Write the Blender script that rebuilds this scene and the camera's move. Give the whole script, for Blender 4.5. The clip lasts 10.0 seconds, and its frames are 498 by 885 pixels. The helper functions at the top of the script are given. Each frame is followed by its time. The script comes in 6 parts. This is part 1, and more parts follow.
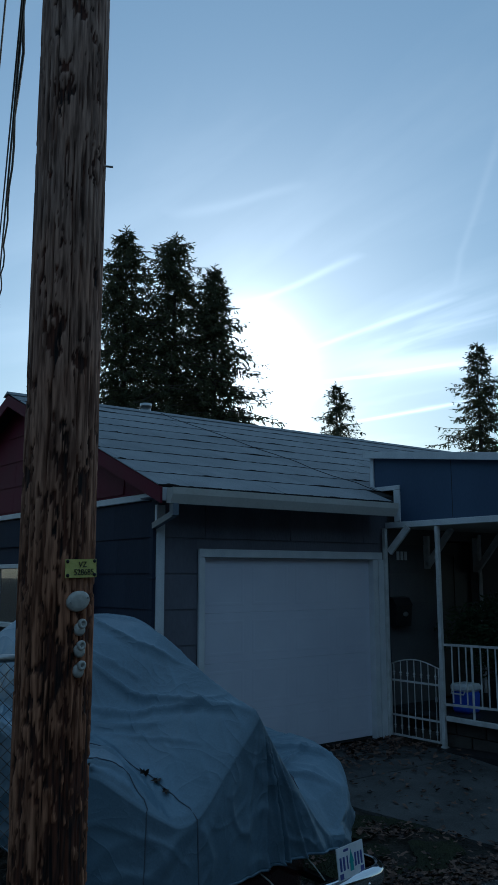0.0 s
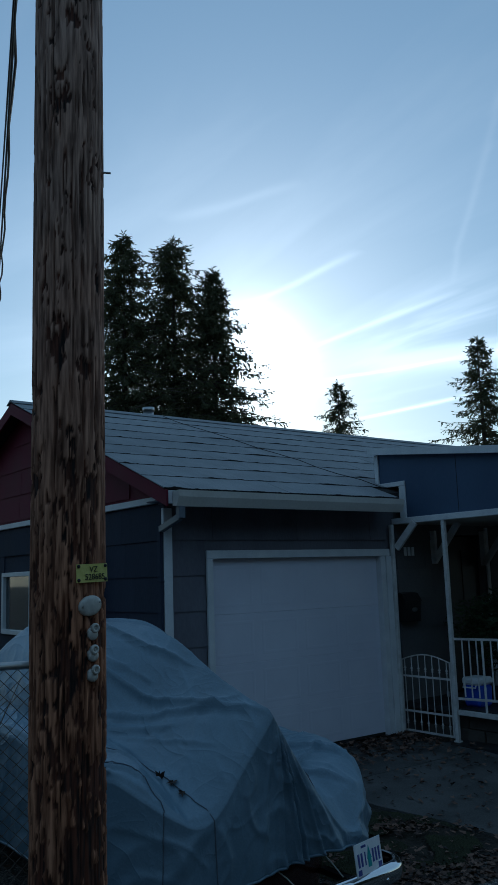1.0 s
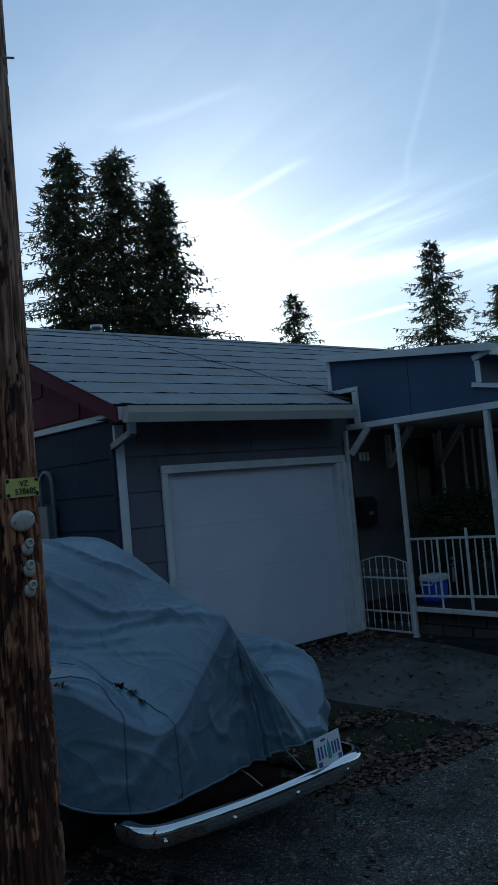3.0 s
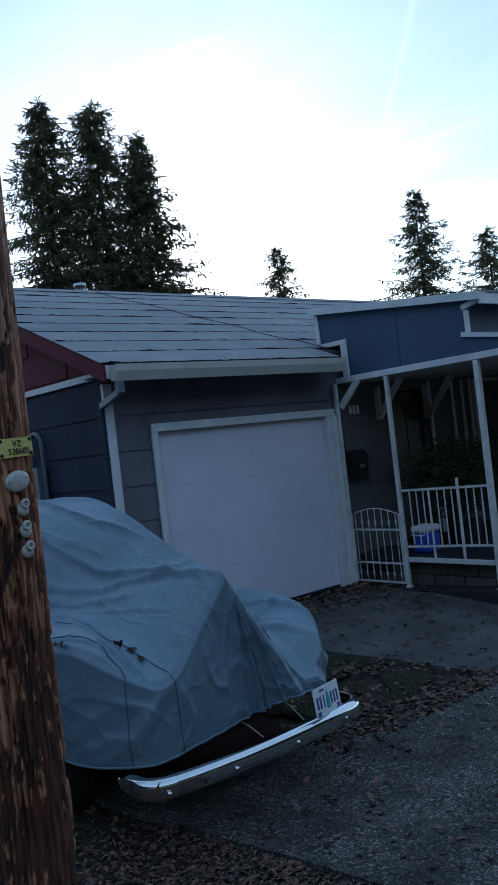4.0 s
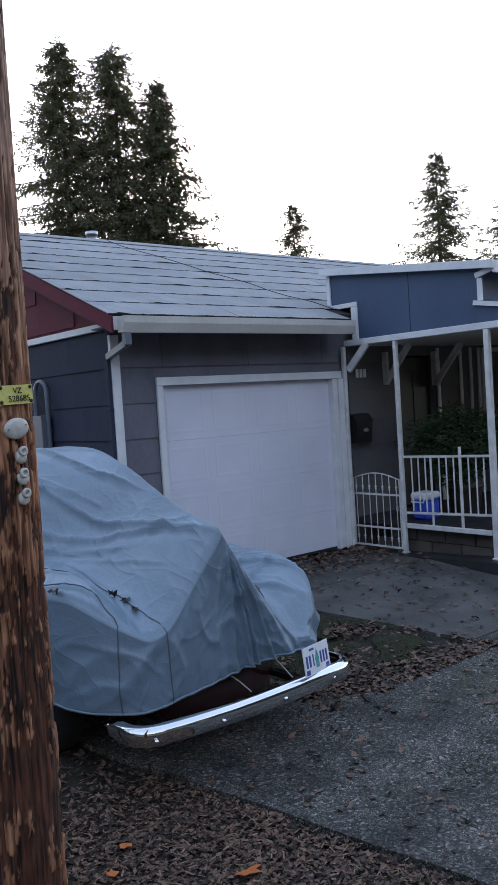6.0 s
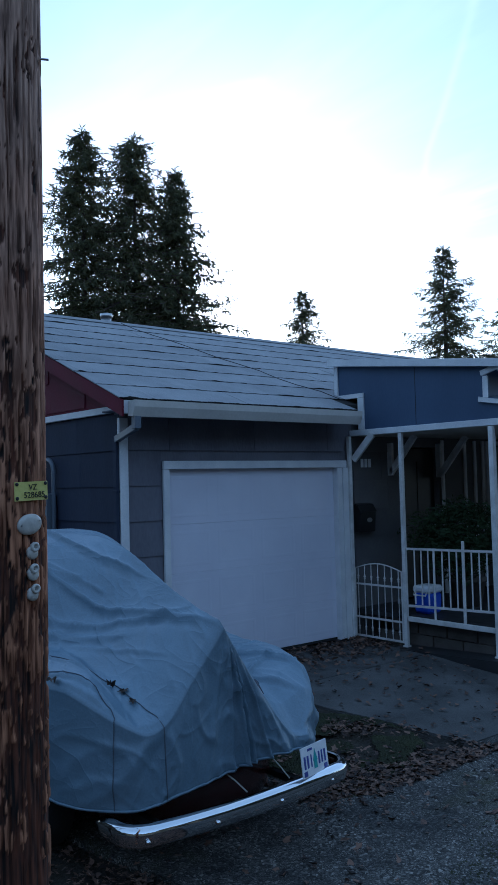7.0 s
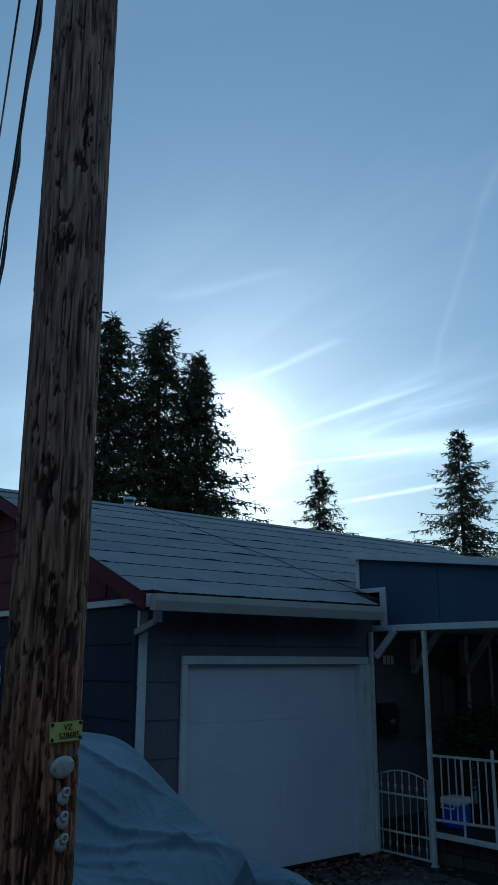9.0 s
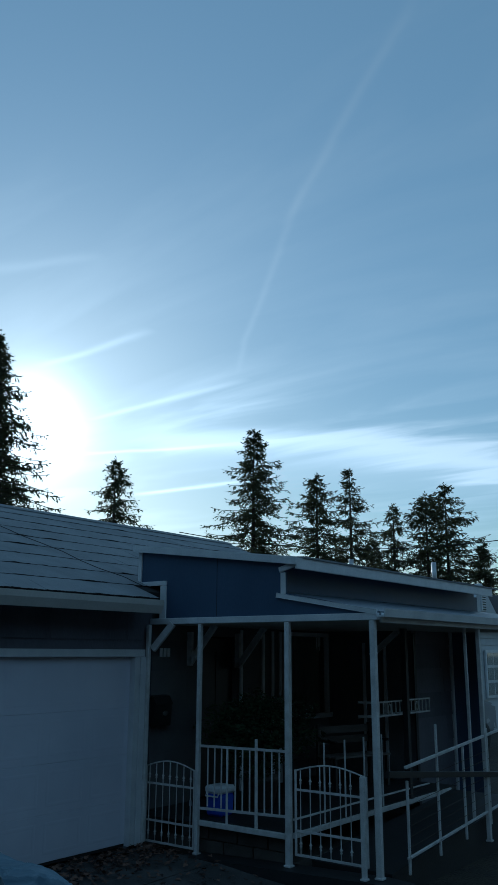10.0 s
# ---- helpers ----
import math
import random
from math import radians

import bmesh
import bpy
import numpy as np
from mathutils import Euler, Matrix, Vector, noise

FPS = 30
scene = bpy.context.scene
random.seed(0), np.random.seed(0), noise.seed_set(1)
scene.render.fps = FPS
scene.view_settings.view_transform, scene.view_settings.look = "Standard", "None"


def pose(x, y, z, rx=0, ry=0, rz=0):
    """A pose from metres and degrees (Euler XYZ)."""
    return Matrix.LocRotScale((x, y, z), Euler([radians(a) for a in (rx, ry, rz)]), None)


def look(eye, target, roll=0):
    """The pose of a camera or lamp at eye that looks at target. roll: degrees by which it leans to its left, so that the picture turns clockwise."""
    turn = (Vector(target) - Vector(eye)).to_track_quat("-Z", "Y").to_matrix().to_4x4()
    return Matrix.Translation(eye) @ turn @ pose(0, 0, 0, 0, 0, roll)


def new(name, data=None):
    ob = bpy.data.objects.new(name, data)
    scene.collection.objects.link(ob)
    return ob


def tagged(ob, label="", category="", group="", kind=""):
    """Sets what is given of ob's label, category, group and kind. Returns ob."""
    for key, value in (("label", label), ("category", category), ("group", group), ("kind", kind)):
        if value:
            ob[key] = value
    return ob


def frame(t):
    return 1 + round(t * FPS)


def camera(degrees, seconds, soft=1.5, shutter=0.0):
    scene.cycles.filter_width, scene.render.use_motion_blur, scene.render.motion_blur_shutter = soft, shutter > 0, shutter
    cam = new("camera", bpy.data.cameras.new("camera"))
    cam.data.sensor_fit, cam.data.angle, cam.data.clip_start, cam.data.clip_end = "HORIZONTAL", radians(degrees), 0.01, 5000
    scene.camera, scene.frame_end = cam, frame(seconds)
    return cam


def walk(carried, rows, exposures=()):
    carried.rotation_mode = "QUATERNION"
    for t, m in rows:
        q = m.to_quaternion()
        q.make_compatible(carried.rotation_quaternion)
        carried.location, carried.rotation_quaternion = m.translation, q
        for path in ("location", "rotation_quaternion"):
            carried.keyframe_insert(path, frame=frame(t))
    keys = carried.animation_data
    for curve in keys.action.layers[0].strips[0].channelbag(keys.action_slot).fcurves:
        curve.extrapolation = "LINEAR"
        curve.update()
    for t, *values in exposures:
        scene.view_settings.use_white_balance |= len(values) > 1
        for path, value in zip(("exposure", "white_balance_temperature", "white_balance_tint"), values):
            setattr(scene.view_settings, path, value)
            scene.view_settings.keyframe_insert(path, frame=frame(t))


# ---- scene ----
cam = camera(33.3, 10.0, soft=1.1)
PATH = [
    (0, (-1.567, 1.625, 1.937), (-0.368, 3.194, 2.253), -0.1),
    (0.5, (-1.56, 1.624, 1.942), (-0.362, 3.194, 2.259), -0.4),
    (1, (-1.583, 1.62, 1.933), (-0.39, 3.193, 2.251), -1.9),
    (1.5, (-1.552, 1.608, 1.916), (-0.365, 3.186, 2.233), -2.8),
    (2, (-1.498, 1.617, 1.902), (-0.295, 3.193, 2.162), -3.0),
    (2.5, (-1.441, 1.633, 1.889), (-0.186, 3.183, 2.044), -3.7),
    (3, (-1.454, 1.649, 1.893), (-0.181, 3.187, 2.005), -5.0),
    (4.5, (-1.445, 1.708, 1.882), (-0.155, 3.235, 1.834), -6.4),
    (5, (-1.426, 1.687, 1.879), (-0.144, 3.219, 1.796), -5.9),
    (6.5, (-1.453, 1.687, 1.908), (-0.18, 3.228, 1.833), -1.9),
    (7, (-1.484, 1.661, 1.972), (-0.211, 3.201, 2.068), -1.4),
    (7.5, (-1.509, 1.644, 2.047), (-0.255, 3.173, 2.346), -0.6),
    (8, (-1.538, 1.636, 2.148), (-0.31, 3.143, 2.618), 0.9),
    (8.5, (-1.6, 1.594, 2.176), (-0.396, 3.096, 2.719), 0.8),
    (9, (-1.605, 1.645, 2.182), (-0.396, 3.157, 2.687), 0.2),
    (9.5, (-1.602, 1.624, 2.178), (-0.357, 3.115, 2.655), -0.0),
    (9.6, (-1.585, 1.62, 2.188), (-0.289, 3.068, 2.662), -0.3),
    (9.7, (-1.568, 1.617, 2.194), (-0.205, 3.001, 2.668), -0.4),
    (9.8, (-1.557, 1.614, 2.196), (-0.122, 2.92, 2.676), -0.4),
    (9.9, (-1.544, 1.581, 2.196), (-0.048, 2.816, 2.681), -0.2),
    (10, (-1.532, 1.532, 2.192), (0.011, 2.707, 2.681), 0.3),
]
walk(cam, [(t, look(eye, target, roll)) for t, eye, target, roll in PATH],
     [(0.0, -0.6, 5080, 3), (2.5, -0.53, 5250, 6), (3.2, -0.3, 5350, 10), (4.5, 0.9, 5500, 18), (5.2, 1.33, 6050, 24), (6.5, 1.63, 6600, 29),
      (7.0, 0.6, 5000, 16), (7.5, -0.4, 5050, 4), (8.5, -0.78, 4880, 1), (10.0, -0.8, 4850, -3)])

# ---- world and sun ----
SUN_AZ, SUN_EL = 37.3, 14.7      # degrees right of +y, above the horizon
world = bpy.data.worlds.new("sky")
scene.world = world
world.use_nodes = True
wn, wl = world.node_tree.nodes, world.node_tree.links
wn.clear()


def wmath(op, a, b=None, c=None, clamp=False):
    n = wn.new("ShaderNodeMath")
    n.operation, n.use_clamp = op, clamp
    for i, v in enumerate((a, b, c)):
        if v is None:
            continue
        if isinstance(v, (int, float)):
            n.inputs[i].default_value = v
        else:
            wl.new(v, n.inputs[i])
    return n.outputs[0]


sky = wn.new("ShaderNodeTexSky")
sky.sky_type, sky.sun_disc = "NISHITA", False
sky.sun_elevation, sky.sun_rotation = radians(SUN_EL), radians(SUN_AZ)
sky.air_density, sky.dust_density, sky.ozone_density = 1.25, 0.3, 1.6
wtc = wn.new("ShaderNodeTexCoord")
wsep = wn.new("ShaderNodeSeparateXYZ")
wl.new(wtc.outputs["Generated"], wsep.inputs[0])
wz = wmath("MAXIMUM", wsep.outputs[2], 0.06)
wu, wv = wmath("DIVIDE", wsep.outputs[0], wz), wmath("DIVIDE", wsep.outputs[1], wz)
wcom = wn.new("ShaderNodeCombineXYZ")
wl.new(wmath("MULTIPLY", wu, 2.4), wcom.inputs[0])
wl.new(wmath("MULTIPLY", wv, 0.7), wcom.inputs[1])
wnoise = wn.new("ShaderNodeTexNoise")
wnoise.inputs["Scale"].default_value, wnoise.inputs["Detail"].default_value = 1.0, 6.0
wnoise.inputs["Distortion"].default_value = 0.6
wl.new(wcom.outputs[0], wnoise.inputs["Vector"])
wisps = wmath("MULTIPLY", wmath("SUBTRACT", wnoise.outputs["Fac"], 0.46, clamp=True), 0.65)


def streak(p, q, wide, dense):
    """A thin contrail from p to q on the plane of high cloud, with soft frayed sides."""
    dx, dy = q[0] - p[0], q[1] - p[1]
    size = math.hypot(dx, dy)
    dx, dy = dx / size, dy / size
    ru, rv = wmath("SUBTRACT", wu, p[0]), wmath("SUBTRACT", wv, p[1])
    along = wmath("ADD", wmath("MULTIPLY", ru, dx), wmath("MULTIPLY", rv, dy))
    side = wmath("ADD", wmath("MULTIPLY", ru, -dy), wmath("MULTIPLY", rv, dx))
    fray = wmath("MULTIPLY", wmath("SUBTRACT", wnoise.outputs["Fac"], 0.5), wide * 5)
    side = wmath("DIVIDE", wmath("ADD", side, fray), wide)
    core = wmath("POWER", 2.718, wmath("MULTIPLY", wmath("MULTIPLY", side, side), -1.0))
    mid = wmath("DIVIDE", wmath("SUBTRACT", along, size / 2), size / 2)
    ends = wmath("SUBTRACT", 1.0, wmath("POWER", wmath("ABSOLUTE", mid), 4.0), clamp=True)
    return wmath("MULTIPLY", wmath("MULTIPLY", core, ends), dense)


CONTRAILS = [((1.82, 2.35), (1.79, 1.75), 0.022, 0.3), ((2.42, 2.75), (2.38, 1.8), 0.022, 0.35),
             ((2.85, 3.3), (3.3, 2.0), 0.03, 0.5), ((3.84, 3.9), (3.9, 2.7), 0.04, 0.6),
             ((1.0, 0.42), (1.5, 1.05), 0.011, 0.13), ((1.35, 0.88), (2.3, 1.82), 0.011, 0.11),
             ((2.5, 2.6), (5.4, 1.3), 0.42, 0.85), ((1.15, 1.9), (1.35, 1.5), 0.03, 0.15)]
cover = wmath("ADD", wisps, 0.08)
for line in CONTRAILS:
    cover = wmath("ADD", cover, streak(*line))
cover = wmath("MULTIPLY", cover, wmath("MULTIPLY", wsep.outputs[2], 8.0, clamp=True), clamp=True)
wgain = wn.new("ShaderNodeMix")
wgain.data_type, wgain.blend_type = "RGBA", "MIX"
wl.new(cover, wgain.inputs[0])
wl.new(sky.outputs[0], wgain.inputs[6])
wbw = wn.new("ShaderNodeRGBToBW")
wl.new(sky.outputs[0], wbw.inputs[0])
wl.new(wmath("MULTIPLY", wbw.outputs[0], 2.3), wgain.inputs[7])
wbg = wn.new("ShaderNodeBackground")
wbg.inputs[1].default_value = 0.12
wveil = wn.new("ShaderNodeMix")          # thin high haze over the whole sky
wveil.data_type = "RGBA"
wveil.inputs[0].default_value = 0.27
wl.new(wgain.outputs[2], wveil.inputs[6])
wveil.inputs[7].default_value = (4.4, 6.5, 7.7, 1)
# bright aureole of thin haze round the sun
wdot = wn.new("ShaderNodeVectorMath")
wdot.operation = "DOT_PRODUCT"
wl.new(wtc.outputs["Generated"], wdot.inputs[0])
wdot.inputs[1].default_value = (math.sin(radians(SUN_AZ)) * math.cos(radians(SUN_EL)), math.cos(radians(SUN_AZ)) * math.cos(radians(SUN_EL)), math.sin(radians(SUN_EL)))
wang = wmath("ARCCOSINE", wmath("MINIMUM", wdot.outputs["Value"], 0.999999))
wtight = wmath("POWER", 2.718, wmath("MULTIPLY", wmath("POWER", wmath("DIVIDE", wang, radians(3.0)), 2.0), -1.0))
wwide = wmath("POWER", 2.718, wmath("DIVIDE", wang, -radians(6.5)))
wglow = wmath("ADD", wmath("MULTIPLY", wtight, 22.0), wmath("MULTIPLY", wwide, 6.0))
wtint = wn.new("ShaderNodeVectorMath")
wtint.operation = "SCALE"
wtint.inputs[0].default_value = (1.0, 0.95, 0.9)
wl.new(wglow, wtint.inputs["Scale"])
wsum = wn.new("ShaderNodeVectorMath")
wsum.operation = "ADD"
wl.new(wveil.outputs[2], wsum.inputs[0])
wl.new(wtint.outputs[0], wsum.inputs[1])
wl.new(wsum.outputs[0], wbg.inputs[0])
wout = wn.new("ShaderNodeOutputWorld")
wl.new(wbg.outputs[0], wout.inputs[0])

sun_data = bpy.data.lights.new("sun", "SUN")
sun_data.energy, sun_data.angle, sun_data.color = 3.0, radians(0.55), (1.0, 0.9, 0.76)
sun = new("sun", sun_data)
sa, se = radians(SUN_AZ), radians(SUN_EL)
SUN_DIR = Vector((math.sin(sa) * math.cos(se), math.cos(sa) * math.cos(se), math.sin(se)))
sun.matrix_world = look(SUN_DIR * 60, (0, 0, 0))

# ---- materials ----


def material(name, dark, light, scale=6.0, rough=0.6, bump=0.15, grain=60.0, metal=0.0, stretch=(1, 1, 1), vary=0.0, coat=0.0, contrast=1.0, depth=0.01, fine=0.35, rv=0.1, shine=0.5, island=0.0):
    """A surface that goes between two colours by a broad and a fine noise, with fine relief."""
    m = bpy.data.materials.new(name)
    m.use_nodes = True
    n, l = m.node_tree.nodes, m.node_tree.links
    p = n["Principled BSDF"]
    geo = n.new("ShaderNodeNewGeometry")
    mp = n.new("ShaderNodeMapping")
    mp.inputs["Scale"].default_value = stretch
    l.new(geo.outputs["Position"], mp.inputs["Vector"])
    a, b = n.new("ShaderNodeTexNoise"), n.new("ShaderNodeTexNoise")
    for t, s, d in ((a, scale, 5.0), (b, grain, 3.0)):
        t.inputs["Scale"].default_value, t.inputs["Detail"].default_value = s, d
        l.new(mp.outputs[0], t.inputs["Vector"])
    add = n.new("ShaderNodeMath")
    add.operation = "MULTIPLY_ADD"
    l.new(a.outputs["Fac"], add.inputs[0])
    add.inputs[1].default_value = 1 - fine
    half = n.new("ShaderNodeMath")
    half.operation = "MULTIPLY"
    half.inputs[1].default_value = fine
    l.new(b.outputs["Fac"], half.inputs[0])
    l.new(half.outputs[0], add.inputs[2])
    fac = add.outputs[0]
    if vary:
        info = n.new("ShaderNodeObjectInfo")
        va = n.new("ShaderNodeMath")
        va.operation = "MULTIPLY_ADD"
        l.new(info.outputs["Random"], va.inputs[0])
        va.inputs[1].default_value = vary
        l.new(fac, va.inputs[2])
        vb = n.new("ShaderNodeMath")
        vb.operation = "SUBTRACT"
        l.new(va.outputs[0], vb.inputs[0])
        vb.inputs[1].default_value = vary / 2
        fac = vb.outputs[0]
    if island:
        each = n.new("ShaderNodeMath")
        each.operation = "MULTIPLY_ADD"
        l.new(geo.outputs["Random Per Island"], each.inputs[0])
        each.inputs[1].default_value = island
        low = n.new("ShaderNodeMath")
        low.operation = "SUBTRACT"
        l.new(fac, low.inputs[0])
        low.inputs[1].default_value = island / 2
        l.new(low.outputs[0], each.inputs[2])
        fac = each.outputs[0]
    ramp = n.new("ShaderNodeValToRGB")
    ramp.color_ramp.elements[0].position, ramp.color_ramp.elements[1].position = 0.5 - 0.2 / contrast, 0.5 + 0.2 / contrast
    ramp.color_ramp.elements[0].color, ramp.color_ramp.elements[1].color = (*dark, 1), (*light, 1)
    l.new(fac, ramp.inputs[0])
    l.new(ramp.outputs[0], p.inputs["Base Color"])
    rr = n.new("ShaderNodeMapRange")
    rr.inputs["To Min"].default_value, rr.inputs["To Max"].default_value = max(0.02, rough - rv), min(1, rough + rv)
    l.new(a.outputs["Fac"], rr.inputs[0])
    l.new(rr.outputs[0], p.inputs["Roughness"])
    p.inputs["Metallic"].default_value = metal
    p.inputs["Specular IOR Level"].default_value = shine
    p.inputs["Coat Weight"].default_value = coat
    if bump:
        bp = n.new("ShaderNodeBump")
        bp.inputs["Strength"].default_value, bp.inputs["Distance"].default_value = bump, depth
        l.new(b.outputs["Fac"], bp.inputs["Height"])
        l.new(bp.outputs[0], p.inputs["Normal"])
    return m


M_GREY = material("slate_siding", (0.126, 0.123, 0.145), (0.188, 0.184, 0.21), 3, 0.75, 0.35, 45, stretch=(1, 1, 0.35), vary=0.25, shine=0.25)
# side wall and downspout pipe: darker and bluer than the front siding
M_SLATE = material("darker_blue_siding", (0.026, 0.031, 0.05), (0.042, 0.048, 0.074), 3, 0.75, 0.3, 45, stretch=(1, 1, 0.35), vary=0.25, shine=0.15)
M_NAVY = material("navy_paint", (0.05, 0.08, 0.145), (0.07, 0.108, 0.185), 2, 0.55, 0.15, 60, stretch=(1, 1, 0.3))
M_MAROON = material("maroon_siding", (0.11, 0.014, 0.026), (0.155, 0.02, 0.04), 3, 0.7, 0.2, 50, vary=0.15, shine=0.2)
M_WHITE = material("white_trim", (0.62, 0.63, 0.65), (0.8, 0.8, 0.8), 4, 0.5, 0.12, 90, contrast=1.4)
M_DOOR = material("garage_door_paint", (0.69, 0.69, 0.78), (0.78, 0.78, 0.865), 2.5, 0.45, 0.12, 160)
M_GUTTER = material("cream_gutter", (0.55, 0.52, 0.47), (0.68, 0.65, 0.6), 2.5, 0.45, 0.1, 40)
M_SPOUT = material("blue_grey_spout", (0.1, 0.12, 0.15), (0.15, 0.17, 0.2), 4, 0.45, 0.1, 50)
M_ROOF = material("grey_shingles", (0.2, 0.208, 0.218), (0.32, 0.327, 0.338), 2.2, 0.88, 0.6, 130, vary=0.12)
M_TAR = material("tar_paper", (0.012, 0.012, 0.013), (0.03, 0.03, 0.03), 5, 0.9)
M_BEIGE = material("porch_ceiling", (0.55, 0.5, 0.42), (0.66, 0.61, 0.53), 3, 0.7)
# house siding again, its colour darkened for the shade of the porch recess
M_SHADEWALL = material("porch_wall", (0.1, 0.1, 0.105), (0.145, 0.143, 0.145), 3, 0.7, 0.3, 45, vary=0.2)
M_IRON = material("white_iron", (0.55, 0.54, 0.52), (0.76, 0.75, 0.73), 9, 0.5, 0.25, 120, contrast=1.6)
M_BLACK = material("black_iron", (0.012, 0.012, 0.013), (0.025, 0.025, 0.025), 9, 0.45, 0.1, 80)
# near black: the porch's shade is put into the floor and ramp colour
M_DECK = material("deck_with_shade", (0.014, 0.015, 0.016), (0.03, 0.03, 0.032), 4, 0.6, 0.25, 50)
# block colour lowered for the shadow under the porch floor
M_BLOCK = material("cinder_block", (0.07, 0.06, 0.05), (0.13, 0.115, 0.1), 5, 0.9, 0.5, 70, vary=0.2)
def aggregate_material():
    """Exposed aggregate: single pebbles of many greys in dark worn mortar, with damp and mossy patches."""
    m = bpy.data.materials.new("driveway_aggregate")
    m.use_nodes = True
    n, l = m.node_tree.nodes, m.node_tree.links
    p = n["Principled BSDF"]
    geo = n.new("ShaderNodeNewGeometry")

    def mul(a, b):
        q = n.new("ShaderNodeMath")
        q.operation = "MULTIPLY"
        for i, v in enumerate((a, b)):
            if isinstance(v, float):
                q.inputs[i].default_value = v
            else:
                l.new(v, q.inputs[i])
        return q.outputs[0]

    def ramped(fac, stops):
        q = n.new("ShaderNodeValToRGB")
        while len(q.color_ramp.elements) < len(stops):
            q.color_ramp.elements.new(0.5)
        for e, (at, c) in zip(q.color_ramp.elements, stops):
            e.position, e.color = at, (*c, 1)
        l.new(fac, q.inputs[0])
        return q.outputs[0]

    def blend(fac, a, b, kind="MIX"):
        q = n.new("ShaderNodeMix")
        q.data_type, q.blend_type = "RGBA", kind
        l.new(fac, q.inputs[0])
        l.new(a, q.inputs[6])
        if isinstance(b, tuple):
            q.inputs[7].default_value = (*b, 1)
        else:
            l.new(b, q.inputs[7])
        return q.outputs[2]
    cells = []
    for scale in (70.0, 150.0):
        v = n.new("ShaderNodeTexVoronoi")
        v.inputs["Scale"].default_value = scale
        l.new(geo.outputs["Position"], v.inputs["Vector"])
        sep = n.new("ShaderNodeSeparateColor")
        l.new(v.outputs["Color"], sep.inputs[0])
        cells.append((sep.outputs[0], v.outputs["Distance"]))
    noises = []
    for scale, detail in ((0.9, 6.0), (2.6, 6.0), (14.0, 4.0)):
        t = n.new("ShaderNodeTexNoise")
        t.inputs["Scale"].default_value, t.inputs["Detail"].default_value = scale, detail
        l.new(geo.outputs["Position"], t.inputs["Vector"])
        noises.append(t.outputs["Fac"])
    greys = ((0.0, (0.018, 0.017, 0.016)), (0.5, (0.05, 0.048, 0.045)), (0.82, (0.125, 0.122, 0.116)), (1.0, (0.33, 0.315, 0.29)))
    big, small = ramped(cells[0][0], greys), ramped(cells[1][0], greys)
    half = ramped(noises[2], ((0.42, (0, 0, 0)), (0.58, (1, 1, 1))))
    stone = blend(half, big, small)
    worn = ramped(noises[1], ((0.34, (0.4, 0.4, 0.4)), (0.66, (1.2, 1.17, 1.12))))
    one = n.new("ShaderNodeValue")
    one.outputs[0].default_value = 1.0
    stone = blend(one.outputs[0], stone, worn, "MULTIPLY")
    green = ramped(noises[0], ((0.57, (0, 0, 0)), (0.7, (0.75, 0.75, 0.75))))
    stone = blend(mul(green, half), stone, (0.04, 0.042, 0.016))
    l.new(stone, p.inputs["Base Color"])
    p.inputs["Roughness"].default_value = 0.8
    p.inputs["Specular IOR Level"].default_value = 0.35
    bp = n.new("ShaderNodeBump")
    bp.inputs["Strength"].default_value, bp.inputs["Distance"].default_value = 0.8, 0.006
    bp.invert = True
    l.new(cells[0][1], bp.inputs["Height"])
    l.new(bp.outputs[0], p.inputs["Normal"])
    return m


M_ASPHALT = aggregate_material()
M_CONCRETE = material("old_concrete", (0.05, 0.049, 0.047), (0.115, 0.112, 0.108), 1.8, 0.85, 0.5, 70, contrast=1.6, fine=0.35)
M_SOIL = material("leafy_soil", (0.014, 0.011, 0.008), (0.042, 0.035, 0.022), 3, 0.95, 0.8, 30, contrast=1.5, depth=0.03)
M_MOSS = material("moss", (0.014, 0.016, 0.007), (0.045, 0.05, 0.018), 7, 0.95, 0.9, 90, depth=0.02)
M_CHROME = material("chrome", (0.66, 0.67, 0.69), (0.76, 0.77, 0.78), 5, 0.06, 0.02, 25, metal=1.0, rv=0.03)
M_STEEL = material("galvanised_steel", (0.42, 0.43, 0.44), (0.6, 0.6, 0.6), 10, 0.4, 0.1, 60, metal=1.0)
M_BODY = material("maroon_car_paint", (0.028, 0.004, 0.004), (0.045, 0.007, 0.006), 3, 0.25, 0.0, 60, coat=0.6)
M_TYRE = material("tyre_rubber", (0.012, 0.012, 0.012), (0.025, 0.025, 0.025), 8, 0.85, 0.3, 60)
M_RUSTWIRE = material("rusty_wire", (0.035, 0.028, 0.022), (0.11, 0.075, 0.05), 9, 0.7, 0.2, 60)
M_CLOTH = material("car_cover_cloth", (0.094, 0.149, 0.2), (0.181, 0.263, 0.338), 2.2, 0.46, 0.22, 90, contrast=0.9, depth=0.003, shine=0.8)


